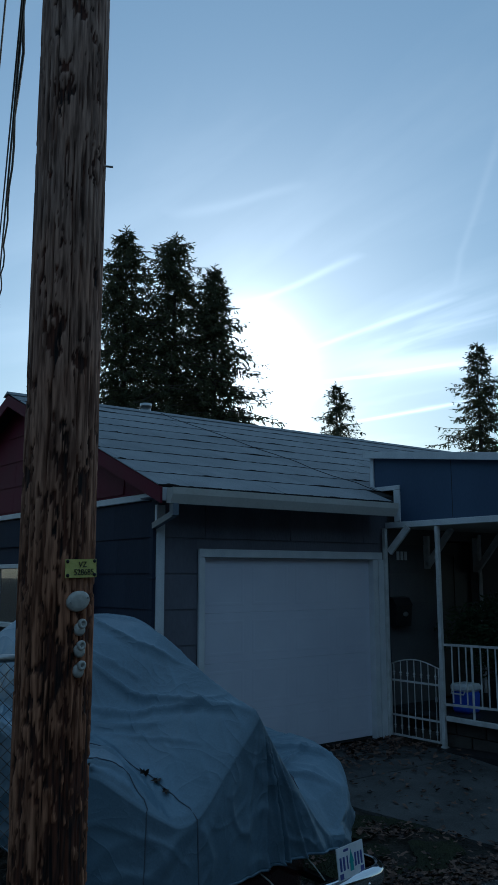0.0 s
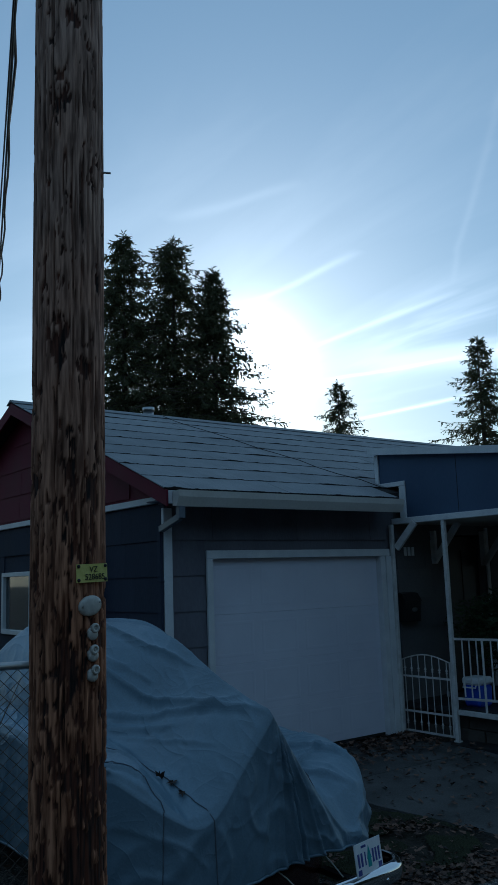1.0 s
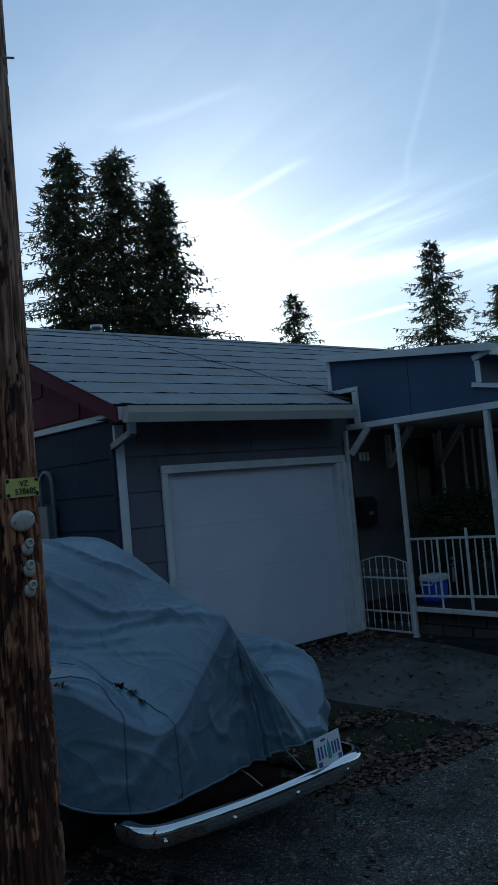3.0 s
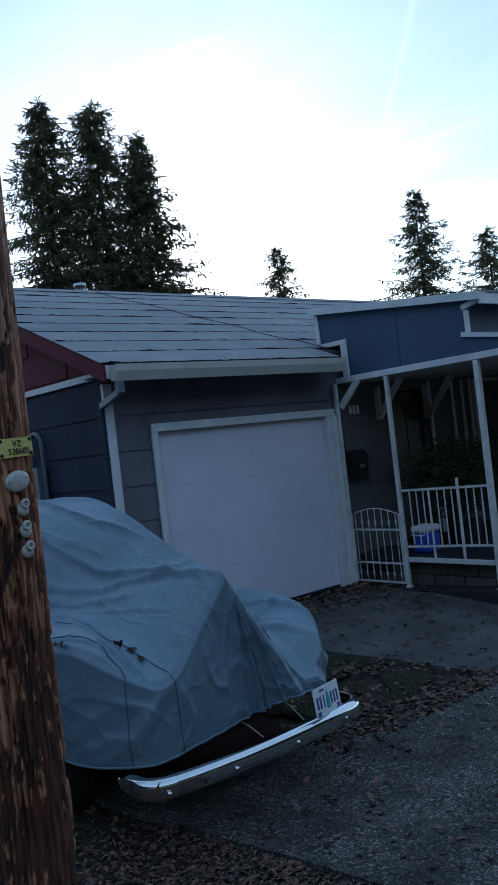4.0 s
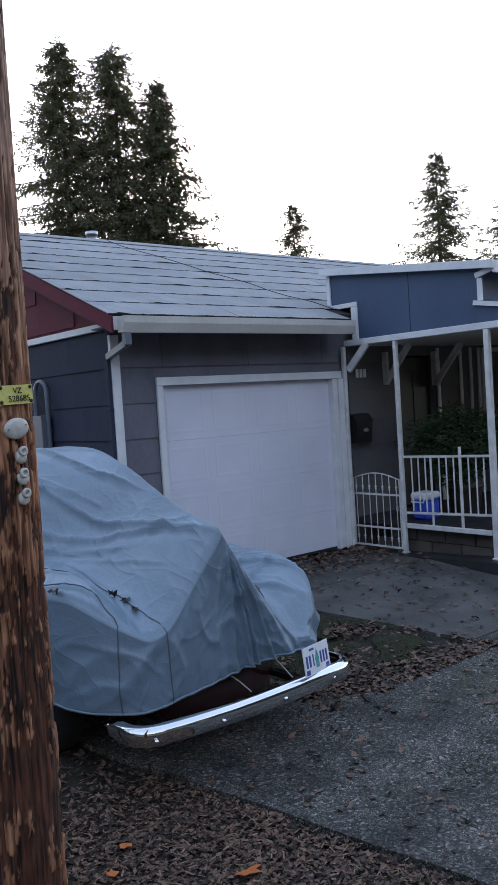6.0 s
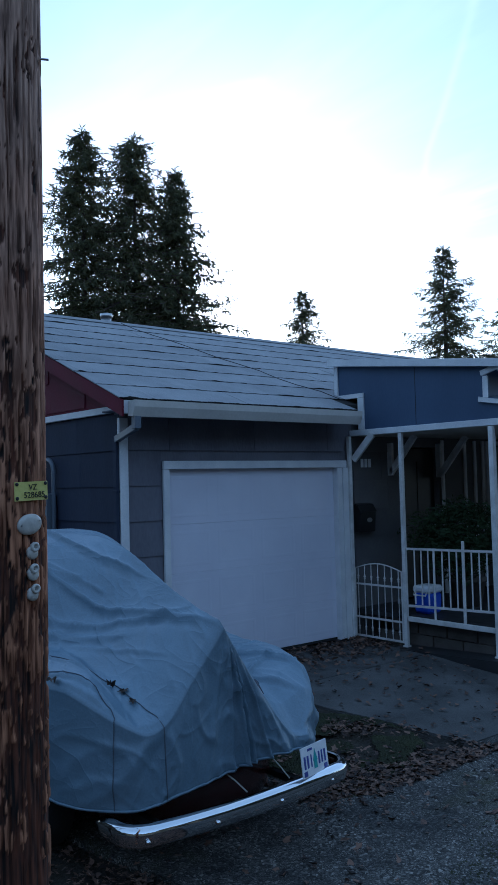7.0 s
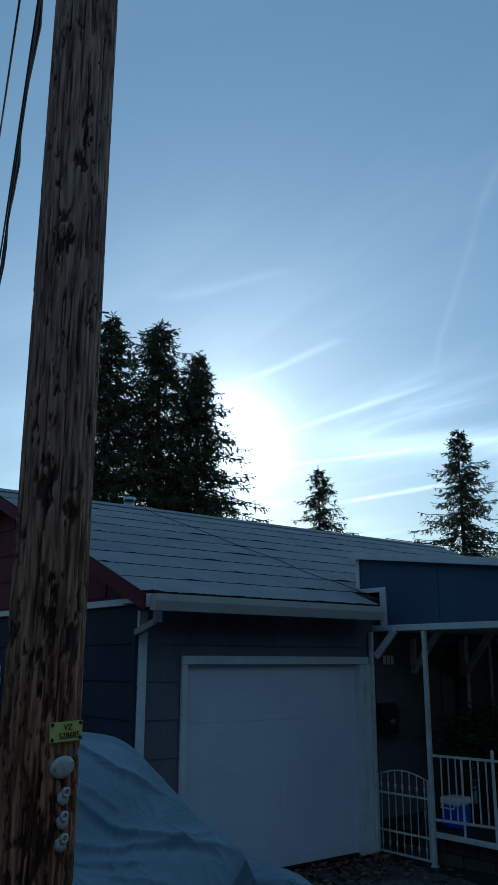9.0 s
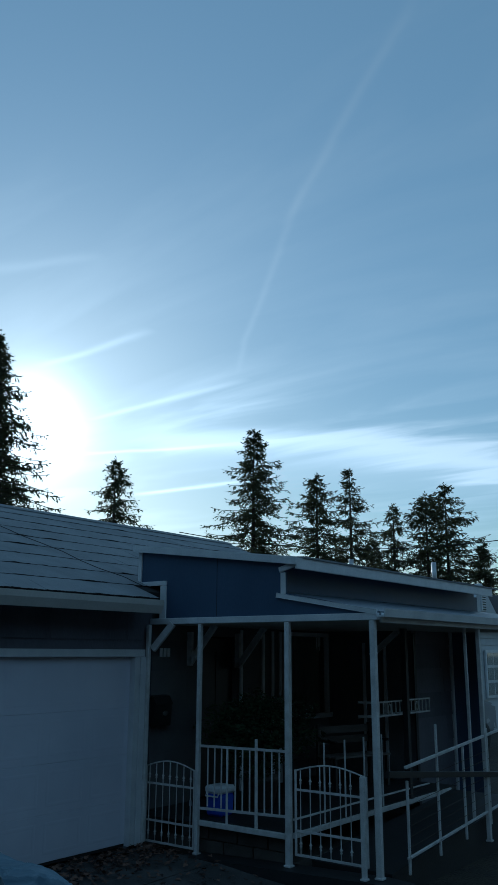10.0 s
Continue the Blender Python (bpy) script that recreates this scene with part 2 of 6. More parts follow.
def crumple(m, scale, height):
    """Adds small pulled wrinkles over a material's own relief."""
    n, l = m.node_tree.nodes, m.node_tree.links
    p = n["Principled BSDF"]
    geo = n.new("ShaderNodeNewGeometry")
    mp = n.new("ShaderNodeMapping")
    mp.inputs["Rotation"].default_value = (0.5, 0.3, -0.35)
    mp.inputs["Scale"].default_value = (1.0, 0.38, 0.7)
    l.new(geo.outputs["Position"], mp.inputs[0])
    last = p.inputs["Normal"].links[0].from_socket
    for k, (s, h) in enumerate(((scale, height), (scale * 2.6, height * 0.2))):
        t = n.new("ShaderNodeTexNoise")
        t.inputs["Scale"].default_value, t.inputs["Detail"].default_value = s, 2.0
        t.inputs["Distortion"].default_value = 0.8
        l.new(mp.outputs[0], t.inputs["Vector"])
        a = n.new("ShaderNodeMath")
        a.operation = "SUBTRACT"
        l.new(t.outputs["Fac"], a.inputs[0])
        a.inputs[1].default_value = 0.5
        b = n.new("ShaderNodeMath")
        b.operation = "ABSOLUTE"
        l.new(a.outputs[0], b.inputs[0])
        c = n.new("ShaderNodeMath")
        c.operation = "POWER"
        l.new(b.outputs[0], c.inputs[0])
        c.inputs[1].default_value = 0.6
        bp = n.new("ShaderNodeBump")
        bp.invert = True
        bp.inputs["Strength"].default_value, bp.inputs["Distance"].default_value = 0.75, h
        l.new(c.outputs[0], bp.inputs["Height"])
        l.new(last, bp.inputs["Normal"])
        last = bp.outputs[0]
    l.new(last, p.inputs["Normal"])


crumple(M_CLOTH, 3.4, 0.026)
M_CORD = material("dark_seam", (0.07, 0.085, 0.11), (0.11, 0.13, 0.16), 20, 0.8)
M_LEAF = material("dead_leaves", (0.01, 0.005, 0.004), (0.19, 0.11, 0.075), 26, 0.7, 0.2, 90, contrast=0.9, island=0.55)
M_CHIP = material("bark_chips", (0.03, 0.018, 0.012), (0.3, 0.19, 0.13), 40, 0.85, 0.2, 90, contrast=1.0, island=0.5)
M_LEAFDARK = material("blackened_leaves", (0.015, 0.01, 0.008), (0.06, 0.04, 0.028), 30, 0.8)
M_LEAFGOLD = material("orange_leaf", (0.35, 0.08, 0.012), (0.5, 0.15, 0.025), 15, 0.7)
M_NEEDLE = material("conifer_needles", (0.045, 0.052, 0.028), (0.12, 0.12, 0.062), 1.5, 0.85, 0)


def see_through(m, share):
    """Lets some of the light through thin foliage."""
    n, l = m.node_tree.nodes, m.node_tree.links
    p = n["Principled BSDF"]
    t, mix = n.new("ShaderNodeBsdfTranslucent"), n.new("ShaderNodeMixShader")
    l.new(p.inputs["Base Color"].links[0].from_socket, t.inputs["Color"])
    mix.inputs[0].default_value = share
    l.new(p.outputs[0], mix.inputs[1])
    l.new(t.outputs[0], mix.inputs[2])
    l.new(mix.outputs[0], n["Material Output"].inputs["Surface"])


# for the added screen that holds back low sky light
M_SCREEN = material("screen_foliage", (0.025, 0.028, 0.02), (0.05, 0.054, 0.04), 1.5, 0.85, 0)
see_through(M_NEEDLE, 0.5)
M_TRUNK = material("conifer_bark", (0.03, 0.022, 0.017), (0.07, 0.052, 0.04), 6, 0.9, 0.5, 30, stretch=(1, 1, 0.2))
M_TWIG = material("bare_twigs", (0.11, 0.09, 0.075), (0.2, 0.17, 0.14), 6, 0.9)
M_BUSH = material("shrub_leaves", (0.014, 0.03, 0.012), (0.04, 0.065, 0.025), 6, 0.7, 0, shine=0.25)
M_TAG = material("yellow_tag", (0.62, 0.56, 0.13), (0.78, 0.72, 0.24), 30, 0.4, 0.1, 150)
M_PORCELAIN = material("milky_plastic", (0.42, 0.4, 0.36), (0.66, 0.63, 0.57), 25, 0.3, 0.1, 90)
M_INK = material("black_ink", (0.01, 0.01, 0.01), (0.02, 0.02, 0.02), 20, 0.5, 0)
M_PLATE = material("plate_white", (0.7, 0.72, 0.76), (0.82, 0.83, 0.86), 15, 0.35, 0.05, 60)
M_PLATEBLUE = material("plate_blue", (0.03, 0.05, 0.25), (0.05, 0.07, 0.32), 15, 0.4, 0)
M_PLATEGREEN = material("plate_green", (0.03, 0.28, 0.3), (0.05, 0.36, 0.36), 30, 0.4, 0)
M_COOLER = material("cooler_blue", (0.02, 0.06, 0.5), (0.03, 0.09, 0.6), 8, 0.4, 0.05, 60)
M_WOOD = material("weathered_bench_wood", (0.12, 0.11, 0.1), (0.24, 0.22, 0.2), 4, 0.75, 0.4, 60, stretch=(0.3, 1, 3))
M_CURTAIN = material("curtain_cloth", (0.28, 0.29, 0.26), (0.42, 0.42, 0.38), 6, 0.9, 0.2, 30, stretch=(8, 8, 0.4))
M_SIDINGW = material("white_lap_siding", (0.45, 0.47, 0.5), (0.56, 0.58, 0.6), 3, 0.6, 0.15, 50)
M_CARPAINT = material("silver_car_paint", (0.36, 0.38, 0.42), (0.44, 0.46, 0.5), 3, 0.25, 0.0, 60, metal=0.3, coat=0.5)
M_WIRE = material("black_cable", (0.012, 0.012, 0.013), (0.02, 0.02, 0.022), 9, 0.6, 0)


def glass_material():
    m = bpy.data.materials.new("window_glass")
    m.use_nodes = True
    p = m.node_tree.nodes["Principled BSDF"]
    p.inputs["Base Color"].default_value = (0.85, 0.9, 0.9, 1)
    p.inputs["Roughness"].default_value = 0.03
    p.inputs["Transmission Weight"].default_value = 1.0
    return m


M_GLASS = glass_material()


def pole_material():
    """Old utility pole: grey outer flakes over dark reddish heartwood, by the mesh's own flake depth."""
    m = bpy.data.materials.new("weathered_pole_wood")
    m.use_nodes = True
    n, l = m.node_tree.nodes, m.node_tree.links
    p = n["Principled BSDF"]
    at = n.new("ShaderNodeAttribute")
    at.attribute_name = "flake"
    geo = n.new("ShaderNodeNewGeometry")
    mp = n.new("ShaderNodeMapping")
    mp.inputs["Scale"].default_value = (75, 75, 6.5)
    l.new(geo.outputs["Position"], mp.inputs[0])
    g = n.new("ShaderNodeTexNoise")
    g.inputs["Scale"].default_value, g.inputs["Detail"].default_value = 1.0, 7.0
    l.new(mp.outputs[0], g.inputs["Vector"])
    big = n.new("ShaderNodeTexNoise")
    big.inputs["Scale"].default_value = 3.0
    l.new(geo.outputs["Position"], big.inputs["Vector"])
    outer, inner = n.new("ShaderNodeValToRGB"), n.new("ShaderNodeValToRGB")
    for ramp, a, b in ((outer, (0.155, 0.064, 0.032), (0.56, 0.29, 0.17)), (inner, (0.008, 0.005, 0.004), (0.14, 0.052, 0.028))):
        ramp.color_ramp.elements[0].position, ramp.color_ramp.elements[1].position = 0.36, 0.64
        ramp.color_ramp.elements[0].color, ramp.color_ramp.elements[1].color = (*a, 1), (*b, 1)
        l.new(g.outputs["Fac"], ramp.inputs[0])
    mix = n.new("ShaderNodeMix")
    mix.data_type = "RGBA"
    l.new(at.outputs["Fac"], mix.inputs[0])
    l.new(inner.outputs[0], mix.inputs[6])
    sep = n.new("ShaderNodeSeparateXYZ")
    l.new(geo.outputs["Position"], sep.inputs[0])
    high = n.new("ShaderNodeMapRange")
    high.inputs["From Min"].default_value, high.inputs["From Max"].default_value = 1.9, 3.2
    high.inputs["To Max"].default_value = 0.75
    l.new(sep.outputs[2], high.inputs[0])
    silver = n.new("ShaderNodeValToRGB")
    silver.color_ramp.elements[0].position, silver.color_ramp.elements[1].position = 0.36, 0.64
    silver.color_ramp.elements[0].color, silver.color_ramp.elements[1].color = (0.16, 0.112, 0.09, 1), (0.54, 0.41, 0.345, 1)
    l.new(g.outputs["Fac"], silver.inputs[0])
    grey = n.new("ShaderNodeMix")
    grey.data_type = "RGBA"
    l.new(high.outputs[0], grey.inputs[0])
    l.new(outer.outputs[0], grey.inputs[6])
    l.new(silver.outputs[0], grey.inputs[7])
    l.new(grey.outputs[2], mix.inputs[7])
    warm = n.new("ShaderNodeMix")
    warm.data_type, warm.blend_type = "RGBA", "MULTIPLY"
    l.new(big.outputs["Fac"], warm.inputs[0])
    l.new(mix.outputs[2], warm.inputs[6])
    warm.inputs[7].default_value = (1.0, 0.78, 0.62, 1)
    l.new(warm.outputs[2], p.inputs["Base Color"])
    p.inputs["Roughness"].default_value = 0.85
    bp = n.new("ShaderNodeBump")
    bp.inputs["Strength"].default_value, bp.inputs["Distance"].default_value = 0.7, 0.006
    l.new(g.outputs["Fac"], bp.inputs["Height"])
    l.new(bp.outputs[0], p.inputs["Normal"])
    return m


M_POLE = pole_material()

# ---- builders ----
BASE = {}


def thing(name, at, label, category, group="", kind=""):
    ob = new(name)
    ob.location = at
    BASE[ob] = Vector(at)
    return tagged(ob, label, category, group, kind)


def part(name, bm, mat, parent=None, label="", smooth=False):
    """Links a bmesh, given in world metres, as one mesh under a thing or a part."""
    off = BASE.get(parent, Vector())
    if off.length:
        bmesh.ops.translate(bm, verts=bm.verts, vec=-off)
    me = bpy.data.meshes.new(name)
    bm.to_mesh(me)
    bm.free()
    if smooth:
        me.polygons.foreach_set("use_smooth", [True] * len(me.polygons))
    me.materials.append(mat)
    ob = new(name, me)
    if parent is not None:
        ob.parent = parent
    BASE[ob] = off
    return tagged(ob, label)


def solid(name, bm, mat, label, category, group="", kind="", smooth=False):
    return tagged(part(name, bm, mat, None, label, smooth), "", category, group, kind)


def from_arrays(name, verts, faces, mat, parent=None, label="", smooth=False):
    off = BASE.get(parent, Vector())
    me = bpy.data.meshes.new(name)
    me.from_pydata([tuple(Vector(v) - off) for v in verts], [], faces)
    if smooth:
        me.polygons.foreach_set("use_smooth", [True] * len(me.polygons))
    me.materials.append(mat)
    ob = new(name, me)
    if parent is not None:
        ob.parent = parent
    BASE[ob] = off
    return tagged(ob, label)


def box(x0, x1, y0, y1, z0, z1, bevel=0.004, bm=None):
    bm = bm or bmesh.new()
    made = bmesh.ops.create_cube(bm, size=1.0)["verts"]
    for v in made:
        v.co = Vector(((x0 + x1) / 2 + v.co.x * (x1 - x0), (y0 + y1) / 2 + v.co.y * (y1 - y0), (z0 + z1) / 2 + v.co.z * (z1 - z0)))
    if bevel and bevel * 2.5 < min(x1 - x0, y1 - y0, z1 - z0):
        edges = list({e for v in made for e in v.link_edges})
        bmesh.ops.bevel(bm, geom=edges, offset=bevel, segments=1, affect="EDGES")
    return bm


def prism(poly, axis, a, b, bm=None):
    """A polygon in the plane across an axis, drawn out from a to b. poly: (y, z) for x, (x, z) for y, (x, y) for z."""
    bm = bm or bmesh.new()

    def place(p, d):
        return {"x": (d, p[0], p[1]), "y": (p[0], d, p[1]), "z": (p[0], p[1], d)}[axis]
    one = [bm.verts.new(place(p, a)) for p in poly]
    two = [bm.verts.new(place(p, b)) for p in poly]
    bm.faces.new(one), bm.faces.new(two[::-1])
    for i in range(len(poly)):
        j = (i + 1) % len(poly)
        bm.faces.new((one[j], one[i], two[i], two[j]))
    bmesh.ops.recalc_face_normals(bm, faces=bm.faces)
    return bm


def beam(p, q, w, d, up=(0, 0, 1), bm=None, bevel=0.003):
    """A rectangular bar from p to q, w wide and d deep."""
    bm = bm or bmesh.new()
    p, q = Vector(p), Vector(q)
    z = (q - p).normalized()
    x = Vector(up).cross(z)
    x = x.normalized() if x.length > 1e-4 else Vector((1, 0, 0))
    y = z.cross(x)
    made = bmesh.ops.create_cube(bm, size=1.0)["verts"]
    for v in made:
        c = v.co.copy()
        v.co = (p + q) / 2 + x * c.x * w + y * c.y * d + z * c.z * (q - p).length
    if bevel and bevel * 2.5 < min(w, d):
        bmesh.ops.bevel(bm, geom=list({e for v in made for e in v.link_edges}), offset=bevel, segments=1, affect="EDGES")
    return bm


def lathe(p, q, rings, sides=10, bm=None):
    """A turned bar along p to q; rings: (share of the way, radius)."""
    bm = bm or bmesh.new()
    p, q = Vector(p), Vector(q)
    z = (q - p).normalized()
    x = z.orthogonal().normalized()
    y = z.cross(x)
    loops = []
    for s, r in rings:
        c = p.lerp(q, s)
        loops.append([bm.verts.new(c + (x * math.cos(k * math.tau / sides) + y * math.sin(k * math.tau / sides)) * r) for k in range(sides)])
    for a, b in zip(loops, loops[1:]):
        for k in range(sides):
            bm.faces.new((a[k], a[(k + 1) % sides], b[(k + 1) % sides], b[k]))
    bm.faces.new(loops[0][::-1]), bm.faces.new(loops[-1])
    return bm


def rod(p, q, r, sides=8, bm=None):
    return lathe(p, q, ((0, r), (1, r)), sides, bm)


def tube(points, r, sides=6, bm=None):
    """A bent round bar through points."""
    bm = bm or bmesh.new()
    pts = [Vector(p) for p in points]
    loops = []
    for i, c in enumerate(pts):
        z = (pts[min(i + 1, len(pts) - 1)] - pts[max(i - 1, 0)]).normalized()
        x = z.cross(Vector((0.31, 0.2, 0.93))).normalized()
        y = z.cross(x)
        loops.append([bm.verts.new(c + (x * math.cos(k * math.tau / sides) + y * math.sin(k * math.tau / sides)) * r) for k in range(sides)])
    for a, b in zip(loops, loops[1:]):
        for k in range(sides):
            bm.faces.new((a[k], a[(k + 1) % sides], b[(k + 1) % sides], b[k]))
    bm.faces.new(loops[0][::-1]), bm.faces.new(loops[-1])
    bmesh.ops.recalc_face_normals(bm, faces=bm.faces)
    return bm


def smooth01(a, b, v):
    t = min(1.0, max(0.0, (v - a) / (b - a)))
    return t * t * (3 - 2 * t)


def course(points, v):
    """Straight-line table lookup."""
    for (a, fa), (b, fb) in zip(points, points[1:]):
        if v <= b:
            return fa + (fb - fa) * max(0.0, (v - a) / (b - a))
    return points[-1][1]


def ground_z(x, y):
    """The lot falls gently from the house to the street."""
    z = -0.065 * max(0.0, min(8.3 - y, 5.0)) * smooth01(0, 1.2, 8.3 - y)
    return z + 0.36 * smooth01(3.4, 1.2, y)

# ---- ground ----


def build_ground():
    rows = [-600, -120, -40, -15, -6] + [i * 0.25 - 4 for i in range(0, 57)] + [12, 14, 18, 30, 60, 150, 700]
    cols = [-600, -120, -40, -15, -8] + [i * 0.25 - 5 for i in range(0, 72)] + [15, 20, 30, 60, 150, 700]
    verts, faces = [], []
    for y in rows:
        for x in cols:
            near = abs(x - 4) < 10 and -4 < y < 11
            bumpy = noise.noise((x * 1.1, y * 1.1, 0)) * 0.012 + noise.noise((x * 4, y * 4, 3)) * 0.006 if near else 0
            verts.append((x, y, ground_z(x, y) - 0.03 + bumpy))
    w = len(cols)
    for j in range(len(rows) - 1):
        for i in range(w - 1):
            faces.append((j * w + i, j * w + i + 1, (j + 1) * w + i + 1, (j + 1) * w + i))
    g = from_arrays("ground", verts, faces, M_SOIL, smooth=True)
    tagged(g, "dark damp soil with leaf litter and moss", "ground", kind="structure")


build_ground()


def lane(y, side):
    """The driveway's left edge and the pad's left edge, a little askew to the house."""
    return 1.06 - 0.265 * (y - 5.665) if side == 0 else 3.85 - 0.25 * (y - 7.23)


def slab(name, label, left, right, y0, y1, mat, thick=0.1, top=0.0, step=0.2):
    """A poured slab that follows the fall of the ground, with broken edges."""
    n = max(2, int((y1 - y0) / step))
    verts, faces = [], []
    across = 14
    for j in range(n + 1):
        y = y0 + (y1 - y0) * j / n
        xl = left(y) + noise.noise((y * 2.5, 1.3, 0)) * 0.03
        xr = right(y) + noise.noise((y * 2.5, 7.7, 0)) * 0.03
        for i in range(across + 1):
            x = xl + (xr - xl) * i / across
            verts.append((x, y, ground_z(x, y) + top + noise.noise((x * 1.7, y * 1.7, 5)) * 0.006))
    w = across + 1
    for j in range(n):
        for i in range(across):
            faces.append((j * w + i, j * w + i + 1, (j + 1) * w + i + 1, (j + 1) * w + i))
    rim = list(range(w)) + [j * w + across for j in range(1, n + 1)] + [n * w + i for i in range(across - 1, -1, -1)] + [j * w for j in range(n - 1, 0, -1)]
    low = len(verts)
    verts += [(verts[k][0], verts[k][1], verts[k][2] - thick) for k in rim]
    for a in range(len(rim)):
        b = (a + 1) % len(rim)
        faces.append((rim[a], low + a, low + b, rim[b]))
    return tagged(from_arrays(name, verts, faces, mat), label, "pavement", kind="structure")


slab("driveway", "weathered grey exposed-aggregate driveway strewn with leaves", lambda y: lane(y, 0), lambda y: 6.0, -3.0, 5.76, M_ASPHALT, top=0.012)
slab("driveway_strip", "shaded end of the aggregate driveway under the parked car", lambda y: lane(y, 0), lambda y: 2.45, 5.75, 9.5, M_ASPHALT, top=0.011)
slab("pavement", "smooth worn concrete pad before the garage", lambda y: lane(y, 1), lambda y: 6.15, 5.8, 7.75, M_CONCRETE, top=0.0)
slab("apron", "dirty concrete strip before the garage door", lambda y: 3.0, lambda y: 6.15, 7.8, 8.93, M_CONCRETE, top=-0.014)

# ---- house: walls and roofs ----
GF, GS, PX = 9.0, 2.88, 6.27            # garage front (y), garage side (x), porch end (x)
EAVE_Y, EAVE_Z, RIDGE_Y, PITCH = 8.62, 2.83, 12.7, 0.4
LOW = ((9.3, 3.53), (6.78, 3.22))       # porch roof: back and front edge (y, z)


def roof_z(y):
    return EAVE_Z + PITCH * (min(y, 2 * RIDGE_Y - y) - EAVE_Y)


def boxes(rows, bevel=0.0):
    bm = bmesh.new()
    for r in rows:
        box(*r, bevel=bevel, bm=bm)
    return bm


wall_front = solid("wall_garage_front", boxes([(GS + 0.02, 3.45, GF + 0.022, GF + 0.14, -0.05, 2.75), (5.98, 6.3, GF + 0.022, GF + 0.14, -0.05, 2.75), (3.45, 5.98, GF + 0.022, GF + 0.14, 2.13, 2.75)]),
                   M_GREY, "slate-grey garage front wall of wide overlapping siding panels", "wall", kind="structure")
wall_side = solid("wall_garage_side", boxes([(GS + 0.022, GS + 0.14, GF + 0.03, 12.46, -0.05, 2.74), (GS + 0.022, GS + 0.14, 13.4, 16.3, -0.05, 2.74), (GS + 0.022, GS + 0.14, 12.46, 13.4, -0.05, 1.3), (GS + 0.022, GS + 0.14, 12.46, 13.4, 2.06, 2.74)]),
                  M_SLATE, "garage side wall of wide siding panels, darker and bluer than the front", "wall", kind="structure")
gable = solid("wall_gable", prism([(9.05, 2.74), (16.35, 2.74), (16.35, roof_z(9.05) - 0.1), (RIDGE_Y, roof_z(RIDGE_Y) - 0.12), (9.05, roof_z(9.05) - 0.1)], "x", GS + 0.011, GS + 0.14),
              M_MAROON, "maroon gable wall above a white band", "wall", kind="structure")
solid("wall_far_gable", prism([(8.7, 2.7), (16.7, 2.7), (RIDGE_Y, roof_z(RIDGE_Y) - 0.1)], "x", 11.9, 12.02), M_NAVY, "plain far gable wall", "wall", kind="structure")
solid("wall_inner", boxes([(6.3, 6.4, 9.15, 16.3, -0.05, 2.7)]), M_GREY, "plain wall between garage and house", "wall", kind="structure")
solid("wall_back", boxes([(GS, 11.9, 16.3, 16.42, -0.05, 2.88)]), M_GREY, "plain back wall of the house", "wall", kind="structure")
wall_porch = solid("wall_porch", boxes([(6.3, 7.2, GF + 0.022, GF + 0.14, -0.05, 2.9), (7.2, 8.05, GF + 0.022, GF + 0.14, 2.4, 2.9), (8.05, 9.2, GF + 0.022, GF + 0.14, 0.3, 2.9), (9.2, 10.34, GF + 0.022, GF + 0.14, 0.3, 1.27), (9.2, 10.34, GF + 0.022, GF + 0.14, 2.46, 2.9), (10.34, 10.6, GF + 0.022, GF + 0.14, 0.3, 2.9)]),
                   M_SHADEWALL, "grey sided house wall at the back of the porch, coloured darker for shade", "wall", kind="structure")
solid("wall_return", boxes([(10.47, 10.59, 7.5, GF + 0.02, 0.0, 2.85)]), M_SHADEWALL, "side wall of the porch recess, its shade put into the colour", "wall", kind="structure")
wall_bay = solid("wall_bay", boxes([(10.59, 11.9, 7.522, 7.64, -0.1, 2.9)]), M_GREY, "blue-grey sided front wall beside the porch", "wall", kind="structure")
solid("wall_upper", boxes([(PX + 0.045, 11.9, 7.05, 7.15, 2.72, 3.2)]), M_NAVY, "navy wall strip between the two roofs", "wall", kind="structure")
solid("wall_end", boxes([(11.9, 12.02, 7.05, 16.42, -0.1, 3.1)]), M_NAVY, "navy end wall of the house", "wall", kind="structure")

# siding panels, each a piece of its wall


def siding(parent, mat, spans, z_rows, plane, axis, rng, lean=0.007):
    """Wide panels in courses; each one's lower edge stands proud of the course below."""
    for k, (z0, z1) in enumerate(z_rows):
        for a, b in spans(z0, z1):
            p = a
            first = True
            while p < b - 0.02:
                q = min(b, p + (rng.uniform(0.35, 1.1) if first else 1.18))
                if b - q < 0.12:
                    q = b
                first = False
                lo, hi = z0 + 0.003, z1 + 0.002
                d = lean + rng.uniform(-0.001, 0.002)
                poly = [(plane + 0.02, lo), (plane + 0.02, hi), (plane + 0.012, hi), (plane + 0.006 - d, lo)]
                bm = bmesh.new()
                g = 0.0022
                if axis == "y":
                    prism([(c, z) for c, z in poly], "x", p + g, q - g, bm)
                else:
                    prism([(c, z) for c, z in poly], "y", p + g, q - g, bm)
                part("siding_panel", bm, mat, parent)
                p = q


